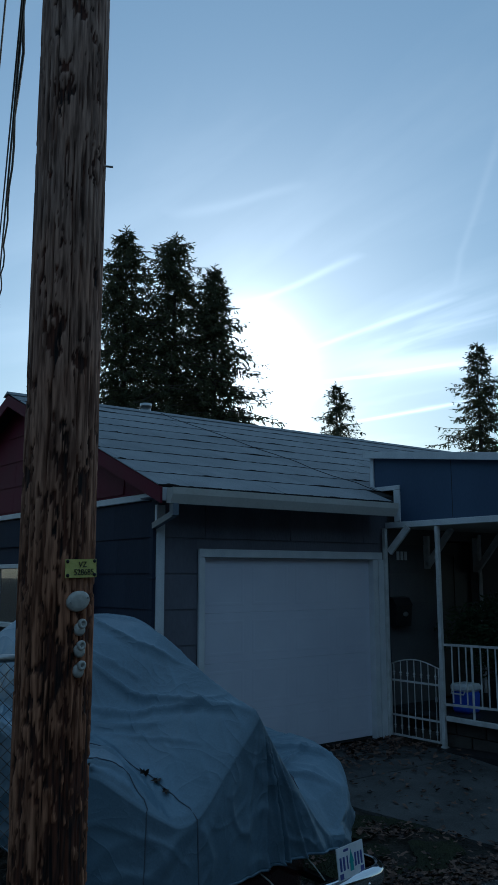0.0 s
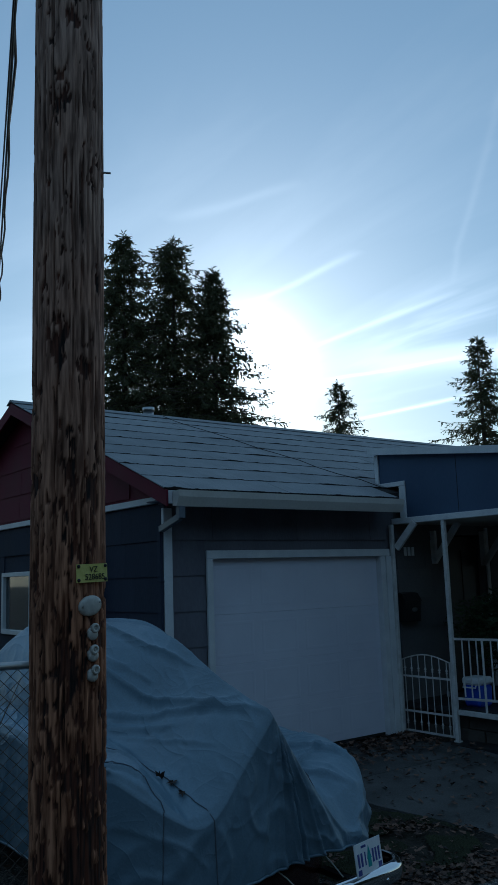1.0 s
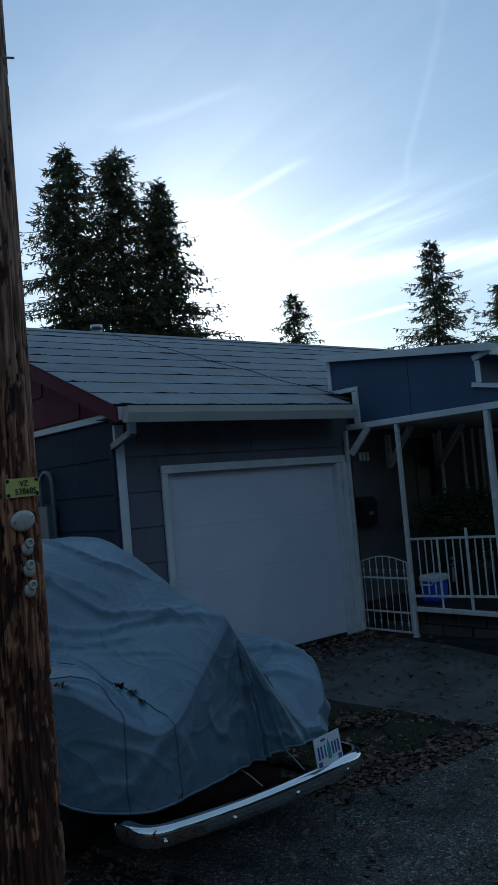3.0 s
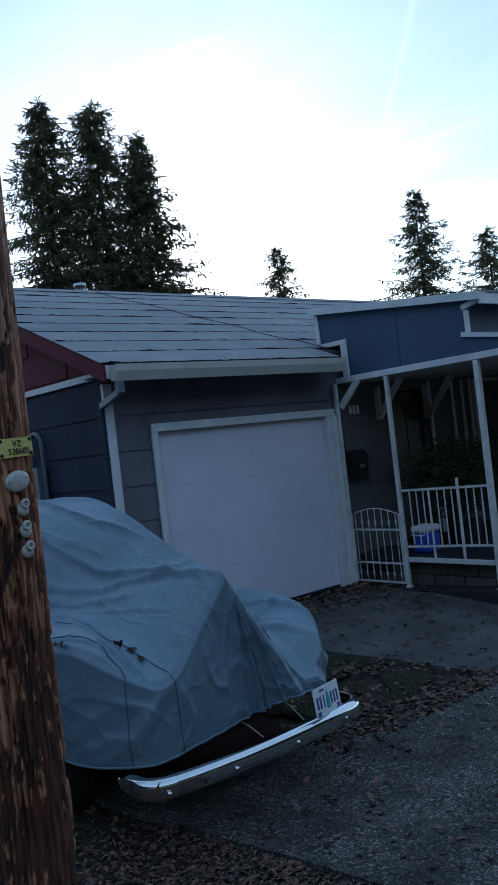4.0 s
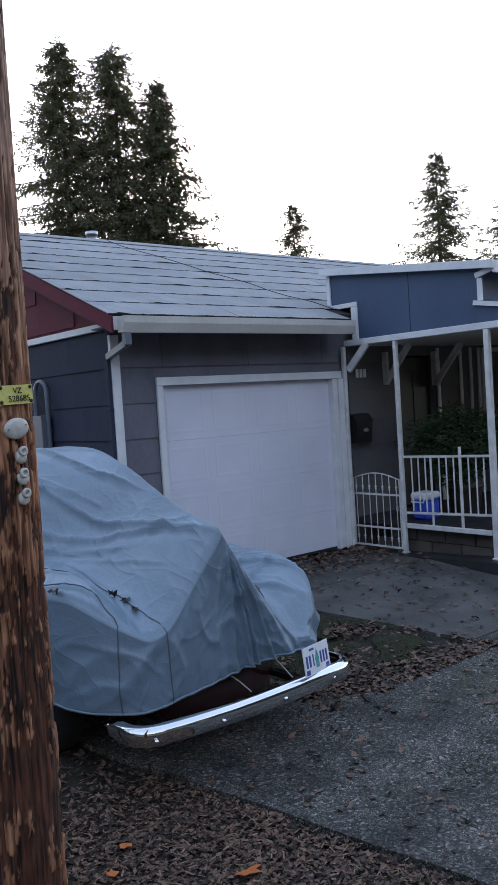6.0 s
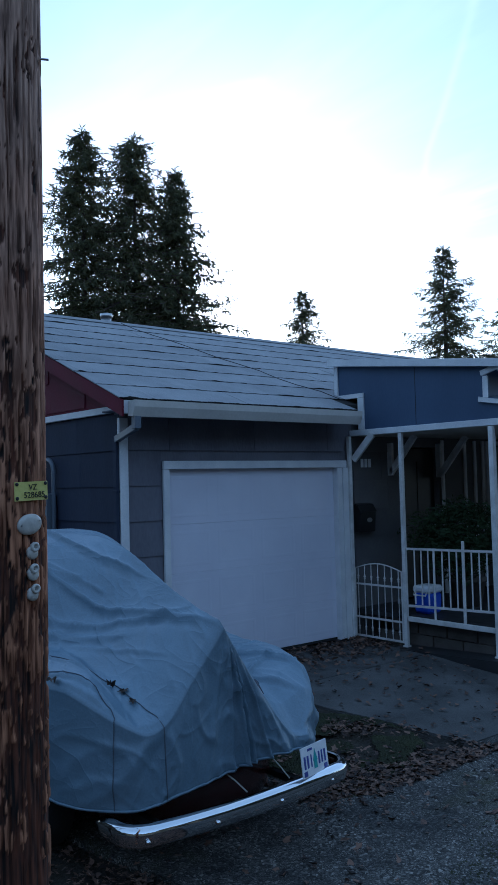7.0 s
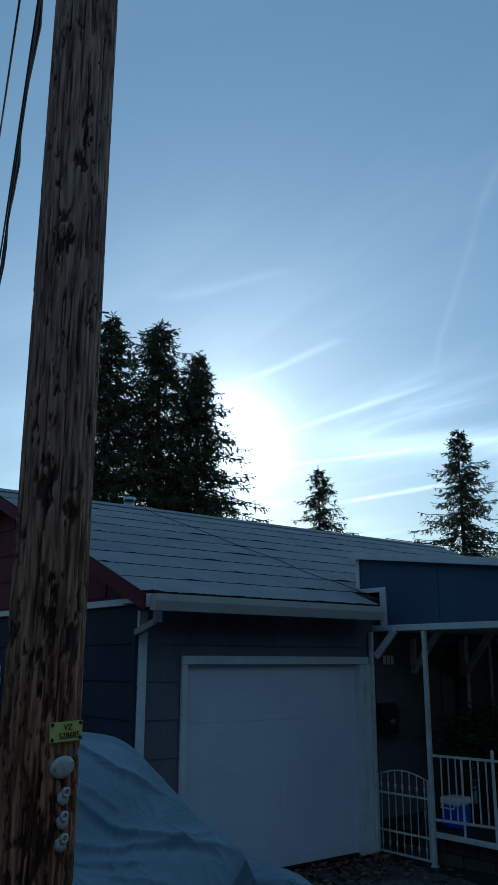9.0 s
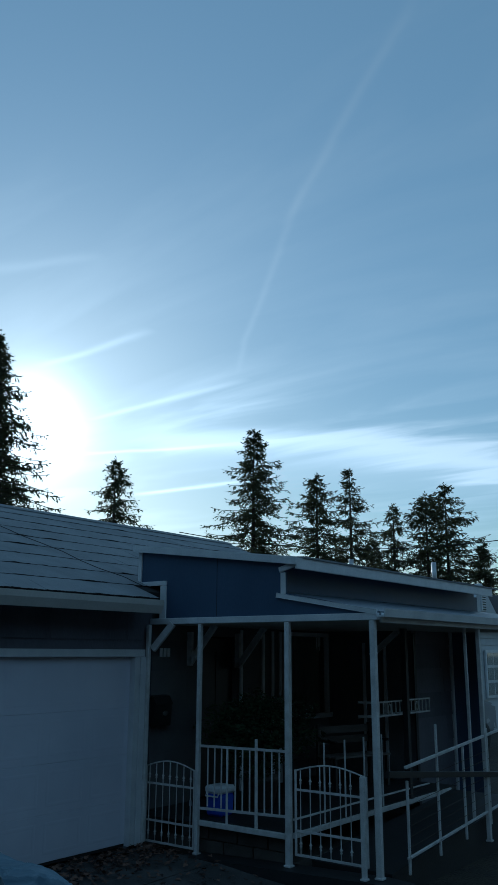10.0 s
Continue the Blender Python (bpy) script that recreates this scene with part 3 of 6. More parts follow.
rng = random.Random(4)
COURSES = [(-0.04, 0.135), (0.135, 0.5), (0.5, 0.865), (0.865, 1.23), (1.23, 1.595), (1.595, 1.96), (1.96, 2.33), (2.33, 2.72)]
siding(wall_front, M_GREY, lambda a, b: [(2.975, 3.386)] if b < 2.25 else [(2.975, 6.12)] if a > 2.3 else [(2.975, 3.386)], COURSES, GF, "y", rng)
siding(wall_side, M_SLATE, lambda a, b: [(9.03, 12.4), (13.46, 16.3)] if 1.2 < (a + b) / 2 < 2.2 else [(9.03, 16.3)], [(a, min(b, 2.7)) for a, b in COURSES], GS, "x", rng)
for a, b in ((2.82, 3.17), (3.17, 3.52), (3.52, 3.87), (3.87, 4.2)):
    lo = max(9.1, EAVE_Y + (b + 0.1 - EAVE_Z) / PITCH)
    siding(gable, M_MAROON, lambda z0, z1: [(lo, 2 * RIDGE_Y - lo)], [(a, b)], GS, "x", rng)
siding(wall_porch, M_SHADEWALL, lambda a, b: [(6.3, 7.16)], COURSES[:-1] + [(2.33, 2.52)], GF, "y", rng)
siding(wall_porch, M_SHADEWALL, lambda a, b: [(8.18, 9.1)] if 1.2 < (a + b) / 2 else [(8.18, 10.45)], [c for c in COURSES[2:-1]] + [(2.33, 2.52)], GF, "y", rng)
siding(wall_bay, M_GREY, lambda a, b: [(10.59, 11.83)], COURSES[1:-1] + [(2.33, 2.6)], 7.5, "y", rng)

# roofs
t = 0.09
LIP = 5.98                               # the low eave ends here, where the porch roof begins
deck_bm = bmesh.new()
for x0, x1, front in ((2.69, LIP, EAVE_Y), (LIP + 0.002, 12.4, 8.87)):
    fz, bz, rz = roof_z(front) - 0.015, EAVE_Z - 0.015, roof_z(RIDGE_Y) - 0.015
    prism([(front, fz), (RIDGE_Y, rz), (2 * RIDGE_Y - EAVE_Y, bz), (2 * RIDGE_Y - EAVE_Y, bz - t), (RIDGE_Y, rz - t), (front, fz - t)], "x", x0, x1, deck_bm)
solid("roof_main", deck_bm, M_TAR, "low gabled roof deck under grey shingles", "roof", kind="structure")
roof_main = bpy.data.objects["roof_main"]


def shingle_strip(length, height, rng):
    """One strip of roofing with a sagging, chipped lower edge."""
    bm = bmesh.new()
    n = 90
    seed = rng.uniform(0, 50)
    top, mid, low, under = [], [], [], []
    for i in range(n + 1):
        x = length * i / n
        wave = noise.noise((x * 3.5 + seed, seed, 0))
        sag = 0.012 * wave + 0.006 * noise.noise((x * 14, seed, 1)) + rng.uniform(-0.004, 0.004)
        lift = 0.004 + 0.021 * max(0.0, noise.noise((x * 2.6, seed, 5)) - 0.02) + 0.007 * max(0.0, noise.noise((x * 9, seed, 2))) + rng.uniform(0, 0.004)
        top.append(bm.verts.new((x, height + 0.03, 0.0)))
        low.append(bm.verts.new((x, sag, lift)))
        under.append(bm.verts.new((x, sag, -0.004)))
    for i in range(n):
        bm.faces.new((low[i], low[i + 1], top[i + 1], top[i]))
        bm.faces.new((under[i], under[i + 1], low[i + 1], low[i])).material_index = 1
    bm.faces.new((under[0], low[0], top[0]))
    bm.faces.new((low[n], under[n], top[n]))
    me = bpy.data.meshes.new("shingle")
    bm.to_mesh(me)
    bm.free()
    me.materials.append(M_ROOF)
    me.materials.append(M_TAR)
    return me


slope = math.atan(PITCH)
SLOPE_LEN = (RIDGE_Y - EAVE_Y) / math.cos(slope)
N_COURSE = 9
strips = [shingle_strip(2.5, SLOPE_LEN / N_COURSE, rng) for _ in range(7)]
for k in range(N_COURSE):
    s = SLOPE_LEN * k / N_COURSE
    y, z = EAVE_Y + s * math.cos(slope) - 0.02, EAVE_Z + s * math.sin(slope) - 0.012
    for i in range(5):
        x = 2.65 + i * 2.5 - (0.9, 0.2, 1.6)[k % 3]
        cut = 0.0
        if x < 2.65:
            cut, x = 2.65 - x, 2.65
        last = min(x + 2.5 - cut, LIP if k == 0 else 12.4)
        if last <= x:
            continue
        ob = new("shingle", rng.choice(strips))
        ob.parent = roof_main
        ob.matrix_basis = Matrix.Translation((x, y, z)) @ Matrix.Rotation(slope, 4, "X") @ Matrix.Diagonal(((last - x - 0.003) / 2.5, 1, 1, 1))
part("ridge_cap", prism([(RIDGE_Y - 0.14, roof_z(RIDGE_Y) - 0.045), (RIDGE_Y, roof_z(RIDGE_Y) + 0.022), (RIDGE_Y + 0.14, roof_z(RIDGE_Y) - 0.045), (RIDGE_Y, roof_z(RIDGE_Y) - 0.012)], "x", 2.65, 12.4), M_ROOF, roof_main)
part("rake_board", prism([(EAVE_Y - 0.03, EAVE_Z - 0.19), (RIDGE_Y, roof_z(RIDGE_Y) - 0.19), (RIDGE_Y, roof_z(RIDGE_Y) - 0.03), (EAVE_Y - 0.03, EAVE_Z - 0.03)], "x", 2.665, 2.69), M_MAROON, roof_main, "maroon rake board")
part("rake_board", prism([(2 * RIDGE_Y - EAVE_Y, EAVE_Z - 0.19), (RIDGE_Y, roof_z(RIDGE_Y) - 0.19), (RIDGE_Y, roof_z(RIDGE_Y) - 0.03), (2 * RIDGE_Y - EAVE_Y, EAVE_Z - 0.03)], "x", 2.665, 2.69), M_MAROON, roof_main)
part("frieze_board", prism([(9.1, 2.8), (9.1, roof_z(9.1) - 0.1), (RIDGE_Y, roof_z(RIDGE_Y) - 0.1), (RIDGE_Y, roof_z(RIDGE_Y) - 0.28), (9.2, 2.8)], "x", GS - 0.026, GS - 0.01), M_MAROON, roof_main)
part("soffit", box(2.69, 5.97, EAVE_Y + 0.03, GF + 0.02, 2.705, 2.72), M_GREY, roof_main)
part("fascia_board", box(2.69, 5.96, EAVE_Y - 0.01, EAVE_Y + 0.02, 2.67, 2.8), M_WHITE, roof_main)

low_slope = (LOW[0][1] - LOW[1][1]) / (LOW[0][0] - LOW[1][0])
low_back = (9.3, LOW[0][1])
solid("roof_low", prism([LOW[1], low_back, (low_back[0], low_back[1] - 0.07), (LOW[1][0], LOW[1][1] - 0.07)], "x", PX - 0.05, 11.95), M_ROOF, "low-pitched roof over the front of the house", "roof", kind="structure")
roof_low = bpy.data.objects["roof_low"]
part("back_board", box(PX + 0.045, 11.9, 9.22, 9.29, 2.95, 3.44), M_NAVY, roof_low)
part("fascia_board", box(PX - 0.06, 11.95, LOW[1][0] - 0.03, LOW[1][0] - 0.001, LOW[1][1] - 0.12, LOW[1][1] + 0.005), M_WHITE, roof_low, "white eave board")
part("rake_board", prism([(LOW[1][0] - 0.03, LOW[1][1] - 0.075), (9.3, LOW[0][1] - 0.075), (9.3, LOW[0][1] + 0.012), (LOW[1][0] - 0.03, LOW[1][1] + 0.012)], "x", PX - 0.085, PX - 0.052), M_WHITE, roof_low, "white rake board")
for i in range(30):
    x = PX + 0.05 + i * 0.196
    part("shingle", prism([(6.735, LOW[1][1] + 0.004), (7.0, LOW[1][1] + 0.04), (7.0, LOW[1][1] + 0.028), (6.735, LOW[1][1] + 0.018 + rng.uniform(0, 0.01))], "x", x, x + 0.188), M_ROOF, roof_low)

PORCH_FRONT = 5.84
solid("roof_porch", prism([(PORCH_FRONT - 0.06, 2.615), (7.05, 2.87), (7.05, 2.82), (PORCH_FRONT - 0.06, 2.565)], "x", PX + 0.045, 12.6), M_SPOUT, "shed roof of the porch", "roof", kind="structure")
roof_porch = bpy.data.objects["roof_porch"]
part("gutter", prism([(PORCH_FRONT - 0.16, 2.64), (PORCH_FRONT - 0.15, 2.64), (PORCH_FRONT - 0.14, 2.57), (PORCH_FRONT - 0.072, 2.57), (PORCH_FRONT - 0.072, 2.555), (PORCH_FRONT - 0.15, 2.555)], "x", PX - 0.03, 12.6), M_WHITE, roof_porch, "white metal gutter")
part("fascia_board", box(PX + 0.05, 12.6, PORCH_FRONT - 0.07, PORCH_FRONT - 0.04, 2.5, 2.6), M_WHITE, roof_porch)
solid("ceiling", boxes([(PX + 0.05, 10.46, PORCH_FRONT, GF, 2.53, 2.55), (10.47, 11.88, PORCH_FRONT, 7.49, 2.53, 2.55)]), M_BEIGE, "beige boarded porch ceiling", "ceiling", kind="structure")

panel = [(9.2, 3.49), (6.95, 3.2), (6.95, 2.84), (PORCH_FRONT, 2.6), (8.82, 2.6), (8.82, 3.03), (9.2, 3.03)]
solid("wall_porch_end", prism(panel, "x", PX, PX + 0.04), M_NAVY, "navy plywood end panel above the porch beam", "wall", kind="structure")
porch_end = bpy.data.objects["wall_porch_end"]
bx0, bx1 = PX - 0.025, PX - 0.001
part("beam", box(PX - 0.03, PX + 0.045, PORCH_FRONT - 0.05, 9.0, 2.525, 2.598), M_WHITE, porch_end, "white beam")
part("trim_board", box(bx0, bx1, 8.75, 8.85, 2.6, 3.0), M_WHITE, porch_end)
part("trim_board", box(bx0, bx1, 8.75, 9.25, 3.002, 3.06), M_WHITE, porch_end)
part("trim_board", box(bx0, bx1, 9.19, 9.25, 3.062, 3.44), M_WHITE, porch_end)
part("trim_board", box(bx0, bx1, 6.94, 7.0, 2.83, 3.07), M_WHITE, porch_end)
part("trim_board", beam((PX - 0.014, 7.02, 3.1), (PX - 0.014, 6.8, 3.16), 0.028, 0.06), M_WHITE, porch_end)
part("trim_board", beam((PX - 0.02, 7.05, 2.82), (PX - 0.02, PORCH_FRONT - 0.05, 2.605), 0.03, 0.05), M_WHITE, porch_end)
part("seam", box(PX - 0.002, PX + 0.001, 7.94, 7.948, 2.61, 3.3, bevel=0), M_INK, porch_end)

# white trim of the garage
trim = [("door_trim", (3.386, 3.46, 8.965, 9.0, 0.0, 2.13)), ("door_trim", (3.386, 6.14, 8.965, 9.0, 2.132, 2.22)), ("door_trim", (5.978, 6.06, 8.97, 9.1, 0.0, 2.13)),
        ("corner_trim", (2.864, 2.965, 8.975, 9.022, 0.0, 2.66)), ("corner_trim", (6.064, 6.15, 8.955, 9.02, 0.0, 2.13))]
for name, b in trim:
    part(name, box(*b), M_WHITE, wall_front, "white painted board")
part("trim_board", box(GS - 0.025, GS + 0.02, 9.1, 16.3, 2.72, 2.79), M_WHITE, wall_side, "white band under the gable")


def garage_door():
    """Sectional steel door: four sections, each with four shallow embossed panels."""
    d = thing("garage_door", (4.72, 9.06, 0.04), "closed white sectional garage door with embossed panels", "garage door")
    edges = [0.03, 0.5, 1.015, 1.54, 2.135]
    x0, x1 = 3.462, 5.976
    for z0, z1 in zip(edges, edges[1:]):
        bm = box(x0, x1, 9.05, 9.09, z0 + 0.001, z1 - 0.001, bevel=0.0025)
        w = (x1 - x0) / 4
        for i in range(4):
            a, b = x0 + w * i + 0.055, x0 + w * (i + 1) - 0.055
            c, e = z0 + 0.075, z1 - 0.075
            ring = [((a, 9.05, c), (b, 9.05, c), (b, 9.05, e), (a, 9.05, e))]
            for ins, dep in ((0.0, 9.0495), (0.012, 9.0482), (0.03, 9.0482), (0.042, 9.0492)):
                ring.append(((a + ins, dep, c + ins), (b - ins, dep, c + ins), (b - ins, dep, e - ins), (a + ins, dep, e - ins)))
            loops = [[bm.verts.new(p) for p in r] for r in ring[1:]]
            for u, v in zip(loops, loops[1:]):
                for k in range(4):
                    bm.faces.new((u[k], u[(k + 1) % 4], v[(k + 1) % 4], v[k]))
            bm.faces.new(loops[-1])
        part("section", bm, M_DOOR, d)
    part("weather_strip", box(x0, x1, 9.052, 9.088, 0.0, 0.03, bevel=0), M_TYRE, d, "black rubber strip")


garage_door()


def gutter_and_spout():
    g = thing("gutter", (2.75, 8.6, 2.72), "cream metal gutter along the garage eave", "gutter")
    prof = [(EAVE_Y - 0.02, 2.79), (EAVE_Y - 0.012, 2.645), (EAVE_Y - 0.09, 2.637), (EAVE_Y - 0.13, 2.73), (EAVE_Y - 0.135, 2.795), (EAVE_Y - 0.12, 2.795), (EAVE_Y - 0.115, 2.735), (EAVE_Y - 0.085, 2.652), (EAVE_Y - 0.03, 2.658)]
    part("trough", prism(prof, "x", 2.755, 5.94), M_GUTTER, g)
    part("end_cap", prism([(EAVE_Y - 0.012, 2.645), (EAVE_Y - 0.09, 2.637), (EAVE_Y - 0.13, 2.73), (EAVE_Y - 0.135, 2.795), (EAVE_Y - 0.02, 2.79)], "x", 2.747, 2.754), M_GUTTER, g)
    s = thing("downspout", (2.83, 9.15, 0.0), "blue-grey metal downspout at the garage corner", "downspout")
    part("outlet", box(2.77, 2.84, 8.52, 8.59, 2.52, 2.64), M_SPOUT, s)
    part("elbow", beam((2.805, 8.55, 2.54), (2.84, 8.99, 2.44), 0.055, 0.055), M_SPOUT, s)
    part("pipe", box(2.822, 2.86, 8.98, 9.045, 0.05, 2.45), M_SLATE, s)
    part("strap", box(2.816, 2.862, 8.973, 9.052, 1.9, 1.925), M_SLATE, s)


gutter_and_spout()

# ---- house: fittings ----
pipe = thing("vent_pipe", (5.4, 13.6, 4.0), "galvanised metal roof vent pipe behind the ridge", "vent pipe")
part("pipe", lathe((5.4, 13.6, 4.0), (5.4, 13.6, 4.8), ((0, 0.085), (1, 0.085)), 16), M_STEEL, pipe, smooth=True)
part("collar", lathe((5.4, 13.6, 4.73), (5.4, 13.6, 4.8), ((0, 0.1), (1, 0.1)), 16), M_STEEL, pipe, smooth=True)
for x, y in ((10.4, 8.5), (11.6, 7.6)):
    v = thing("vent_pipe", (x, y, 3.2), "thin grey roof vent pipe", "vent pipe")
    part("pipe", lathe((x, y, 3.2), (x, y, 3.68), ((0, 0.04), (1, 0.04)), 12), M_STEEL, v, smooth=True)

cable = thing("roof_cable", (6.1, 8.9, 3.0), "thin black cable lying across the garage roof", "cable")
pts = []
for i in range(13):
    k = i / 12
    y = 8.95 + 3.6 * k
    pts.append((6.05 - 1.0 * k + 0.03 * math.sin(i * 2.1), y, roof_z(y) + 0.025 + 0.01 * math.sin(i * 1.7)))
part("wire", tube(pts, 0.005), M_WIRE, cable)


def side_window():
    w = thing("window_side", (GS, 12.93, 1.3), "small white-framed window in the garage side wall", "window", kind="structure")
    for b in ((GS - 0.03, GS + 0.03, 12.4, 12.46, 1.25, 2.1), (GS - 0.03, GS + 0.03, 13.4, 13.46, 1.25, 2.1), (GS - 0.03, GS + 0.03, 12.46, 13.4, 2.04, 2.1), (GS - 0.05, GS + 0.03, 12.46, 13.4, 1.25, 1.31)):
        part("window_frame", box(*b), M_WHITE, w)
    g = part("pane", box(GS + 0.02, GS + 0.03, 12.46, 13.4, 1.31, 2.04, bevel=0), M_GLASS, w)
    g.visible_shadow = False
    # no real hanging: a black sheet added so the pane shows an unlit room
    part("curtain", box(GS + 0.09, GS + 0.1, 12.4, 13.46, 1.25, 2.1, bevel=0), M_TYRE, w, "black sheet added for the darkness of the unlit garage")


side_window()
conduit = thing("conduit", (GS - 0.05, 10.6, 0.0), "bent grey conduit on the garage side wall", "conduit")
arch = [(GS - 0.05, 10.68, 0.0), (GS - 0.05, 10.68, 2.12)] + [(GS - 0.05, 10.53 + 0.15 * math.cos(a), 2.14 + 0.15 * math.sin(a)) for a in [i * math.pi / 8 for i in range(9)]] + [(GS - 0.05, 10.38, 2.1), (GS - 0.05, 10.38, 0.0)]
part("pipe", tube(arch, 0.026, 8), M_SPOUT, conduit, smooth=True)
part("meter_box", box(GS - 0.12, GS - 0.004, 10.42, 10.64, 1.2, 1.9), M_SPOUT, conduit)


def porch_post(x, y, top, w=0.048, mat=M_IRON, foot=-0.02, label="white square porch post"):
    p = thing("porch_post", (x, y, foot), label, "post", "porch posts")
    part("shaft", box(x - w / 2, x + w / 2, y - w / 2, y + w / 2, foot, top), mat, p)
    part("foot_plate", box(x - w / 2 - 0.012, x + w / 2 + 0.012, y - w / 2 - 0.012, y + w / 2 + 0.012, foot, foot + 0.02), mat, p)
    return p


porch_post(6.175, 8.95, 2.52)
porch_post(PX, 8.19, 2.52)
post2 = porch_post(PX, 6.92, 2.52, 0.06, foot=0.03)
post3 = porch_post(PX, PORCH_FRONT + 0.01, 2.52, 0.06, foot=0.07)
slim = porch_post(PX - 0.11, PORCH_FRONT + 0.12, 1.0, 0.045, foot=0.065, label="short white gate post")
porch_post(9.0, PORCH_FRONT, 2.55, 0.05)
porch_post(8.86, PORCH_FRONT + 0.12, 2.55, 0.035)
porch_post(9.05, 6.92, 2.52, 0.075, M_DECK, 0.34, "dark square porch post")

# braces
def brace(p, q, label="white diagonal porch brace"):
    b = thing("porch_brace", p, label, "brace", "porch braces")
    part("strut", beam(p, q, 0.042, 0.085), M_IRON, b)


brace((6.2, 8.9, 2.22), (6.25, 8.62, 2.53))
brace((6.98, 8.96, 2.06), (6.98, 8.55, 2.53))
brace((6.98, 8.97, 2.02), (6.98, 8.97, 2.45), "short white wall batten under the porch roof")
brace((8.0, 8.96, 2.0), (8.0, 8.5, 2.53))
brace((8.0, 8.97, 1.98), (8.0, 8.97, 2.45), "short white wall batten under the porch roof")
brace((10.42, 8.2, 2.15), (10.42, 7.7, 2.53))

for x in (8.1, 8.62, 8.86, 9.06):
    part("trim_board", box(x - 0.025, x + 0.03, GF - 0.03, GF - 0.002, 0.36, 2.5), M_WHITE, wall_porch, "white batten")
for y in (8.35, 7.98):
    part("trim_board", box(10.445, 10.468, y - 0.03, y + 0.02, 0.36, 2.35), M_WHITE, bpy.data.objects["wall_return"], "white batten")
part("corner_trim", box(11.835, 11.92, 7.475, 7.52, -0.1, 2.55), M_WHITE, wall_bay, "white corner board")
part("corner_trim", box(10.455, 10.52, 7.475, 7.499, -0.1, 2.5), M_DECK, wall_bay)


def entry_door():
    d = thing("door_entry", (7.62, 9.12, 0.36), "house door coloured black to stand for the dark open doorway", "door", kind="structure")
    bm = box(7.21, 8.04, 9.1, 9.14, 0.36, 2.38)
    # leaf and panels are black in place of an open doorway's darkness
    part("door_leaf", bm, M_BLACK, d)
    for z0, z1 in ((0.55, 1.25), (1.45, 2.2)):
        for x0 in (7.3, 7.67):
            part("panel", box(x0, x0 + 0.28, 9.09, 9.1, z0, z1), M_BLACK, d)
    part("door_handle", lathe((7.94, 9.1, 1.32), (7.94, 9.03, 1.32), ((0, 0.015), (0.5, 0.015), (0.6, 0.03), (1, 0.025)), 12), M_STEEL, d, "steel knob")


entry_door()


def porch_window():
    w = thing("window_porch", (9.8, GF, 1.27), "white-framed porch window with pale curtains", "window", kind="structure")
    for b in ((9.14, 9.2, GF - 0.03, GF + 0.06, 1.22, 2.5), (10.34, 10.42, GF - 0.03, GF + 0.06, 1.22, 2.5), (9.2, 10.34, GF - 0.03, GF + 0.06, 2.44, 2.5)):
        part("window_frame", box(*b), M_WHITE, w)
    part("window_sill", box(9.1, 10.45, GF - 0.07, GF + 0.06, 1.2, 1.27), M_WHITE, w)
    g = part("pane", box(9.2, 10.34, GF + 0.03, GF + 0.04, 1.27, 2.44, bevel=0), M_GLASS, w)
    g.visible_shadow = False
    bm = bmesh.new()
    old = None
    for i in range(60):
        x = 9.2 + 1.14 * i / 59
        y = GF + 0.11 + 0.018 * math.sin(i * 1.3)
        pair = bm.verts.new((x, y, 1.2)), bm.verts.new((x, y, 2.5))
        if old:
            bm.faces.new((old[0], pair[0], pair[1], old[1]))
        old = pair
    part("curtain", bm, M_CURTAIN, w, smooth=True)


porch_window()


def mailbox():
    m = thing("mailbox", (6.42, GF, 1.31), "black metal wall mailbox with an oval badge", "mailbox")
    part("body", prism([(GF - 0.004, 1.31), (GF - 0.004, 1.66), (GF - 0.06, 1.645), (GF - 0.12, 1.56), (GF - 0.1, 1.31)], "x", 6.28, 6.56), M_BLACK, m)
    part("lid", prism([(GF - 0.062, 1.652), (GF - 0.004, 1.668), (GF - 0.004, 1.675), (GF - 0.066, 1.66), (GF - 0.13, 1.565), (GF - 0.124, 1.56)], "x", 6.27, 6.57), M_BLACK, m)
    bm = bmesh.new()
    lathe((6.45, GF - 0.108, 1.46), (6.45, GF - 0.118, 1.46), ((0, 0.05), (0.6, 0.05), (1, 0.04)), 20, bm)
    for v in bm.verts:
        v.co.z = 1.46 + (v.co.z - 1.46) * 0.6
    part("badge", bm, M_STEEL, m, "oval steel badge")


mailbox()
num = thing("house_number", (6.5, GF, 2.15), "white house number plaques on the grey wall", "house number")
for x in (6.42, 6.49, 6.56):
    part("plaque", box(x, x + 0.045, GF - 0.022, GF - 0.012, 2.13, 2.24), M_WHITE, num)

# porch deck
solid("walkway", prism([(5.55, -0.3), (8.3, -0.3), (8.3, -0.022), (6.9, 0.03), (5.84, 0.066), (5.55, 0.05)], "x", 6.1, 6.42), M_DECK, "narrow walkway strip along the porch side, coloured near black for shade", "walkway", kind="structure")
deck = solid("porch_deck", boxes([(PX + 0.02, 10.46, 6.9, GF - 0.01, 0.3, 0.36)]), M_DECK, "grey porch floor with the porch's shade put into its colour", "floor", kind="structure")
part("edge_board", box(PX - 0.02, PX + 0.018, 6.96, 8.15, 0.29, 0.345), M_IRON, deck, "white edge board")
part("edge_board", box(PX + 0.04, 10.24, 6.865, 6.898, 0.3, 0.355), M_IRON, deck, "white edge board")
blocks = solid("porch_footing", boxes([(6.5, 10.2, 7.05, 8.9, -0.2, 0.0)]), M_BLOCK, "low block footing under the porch floor, coloured darker for its shadow", "wall", kind="structure")
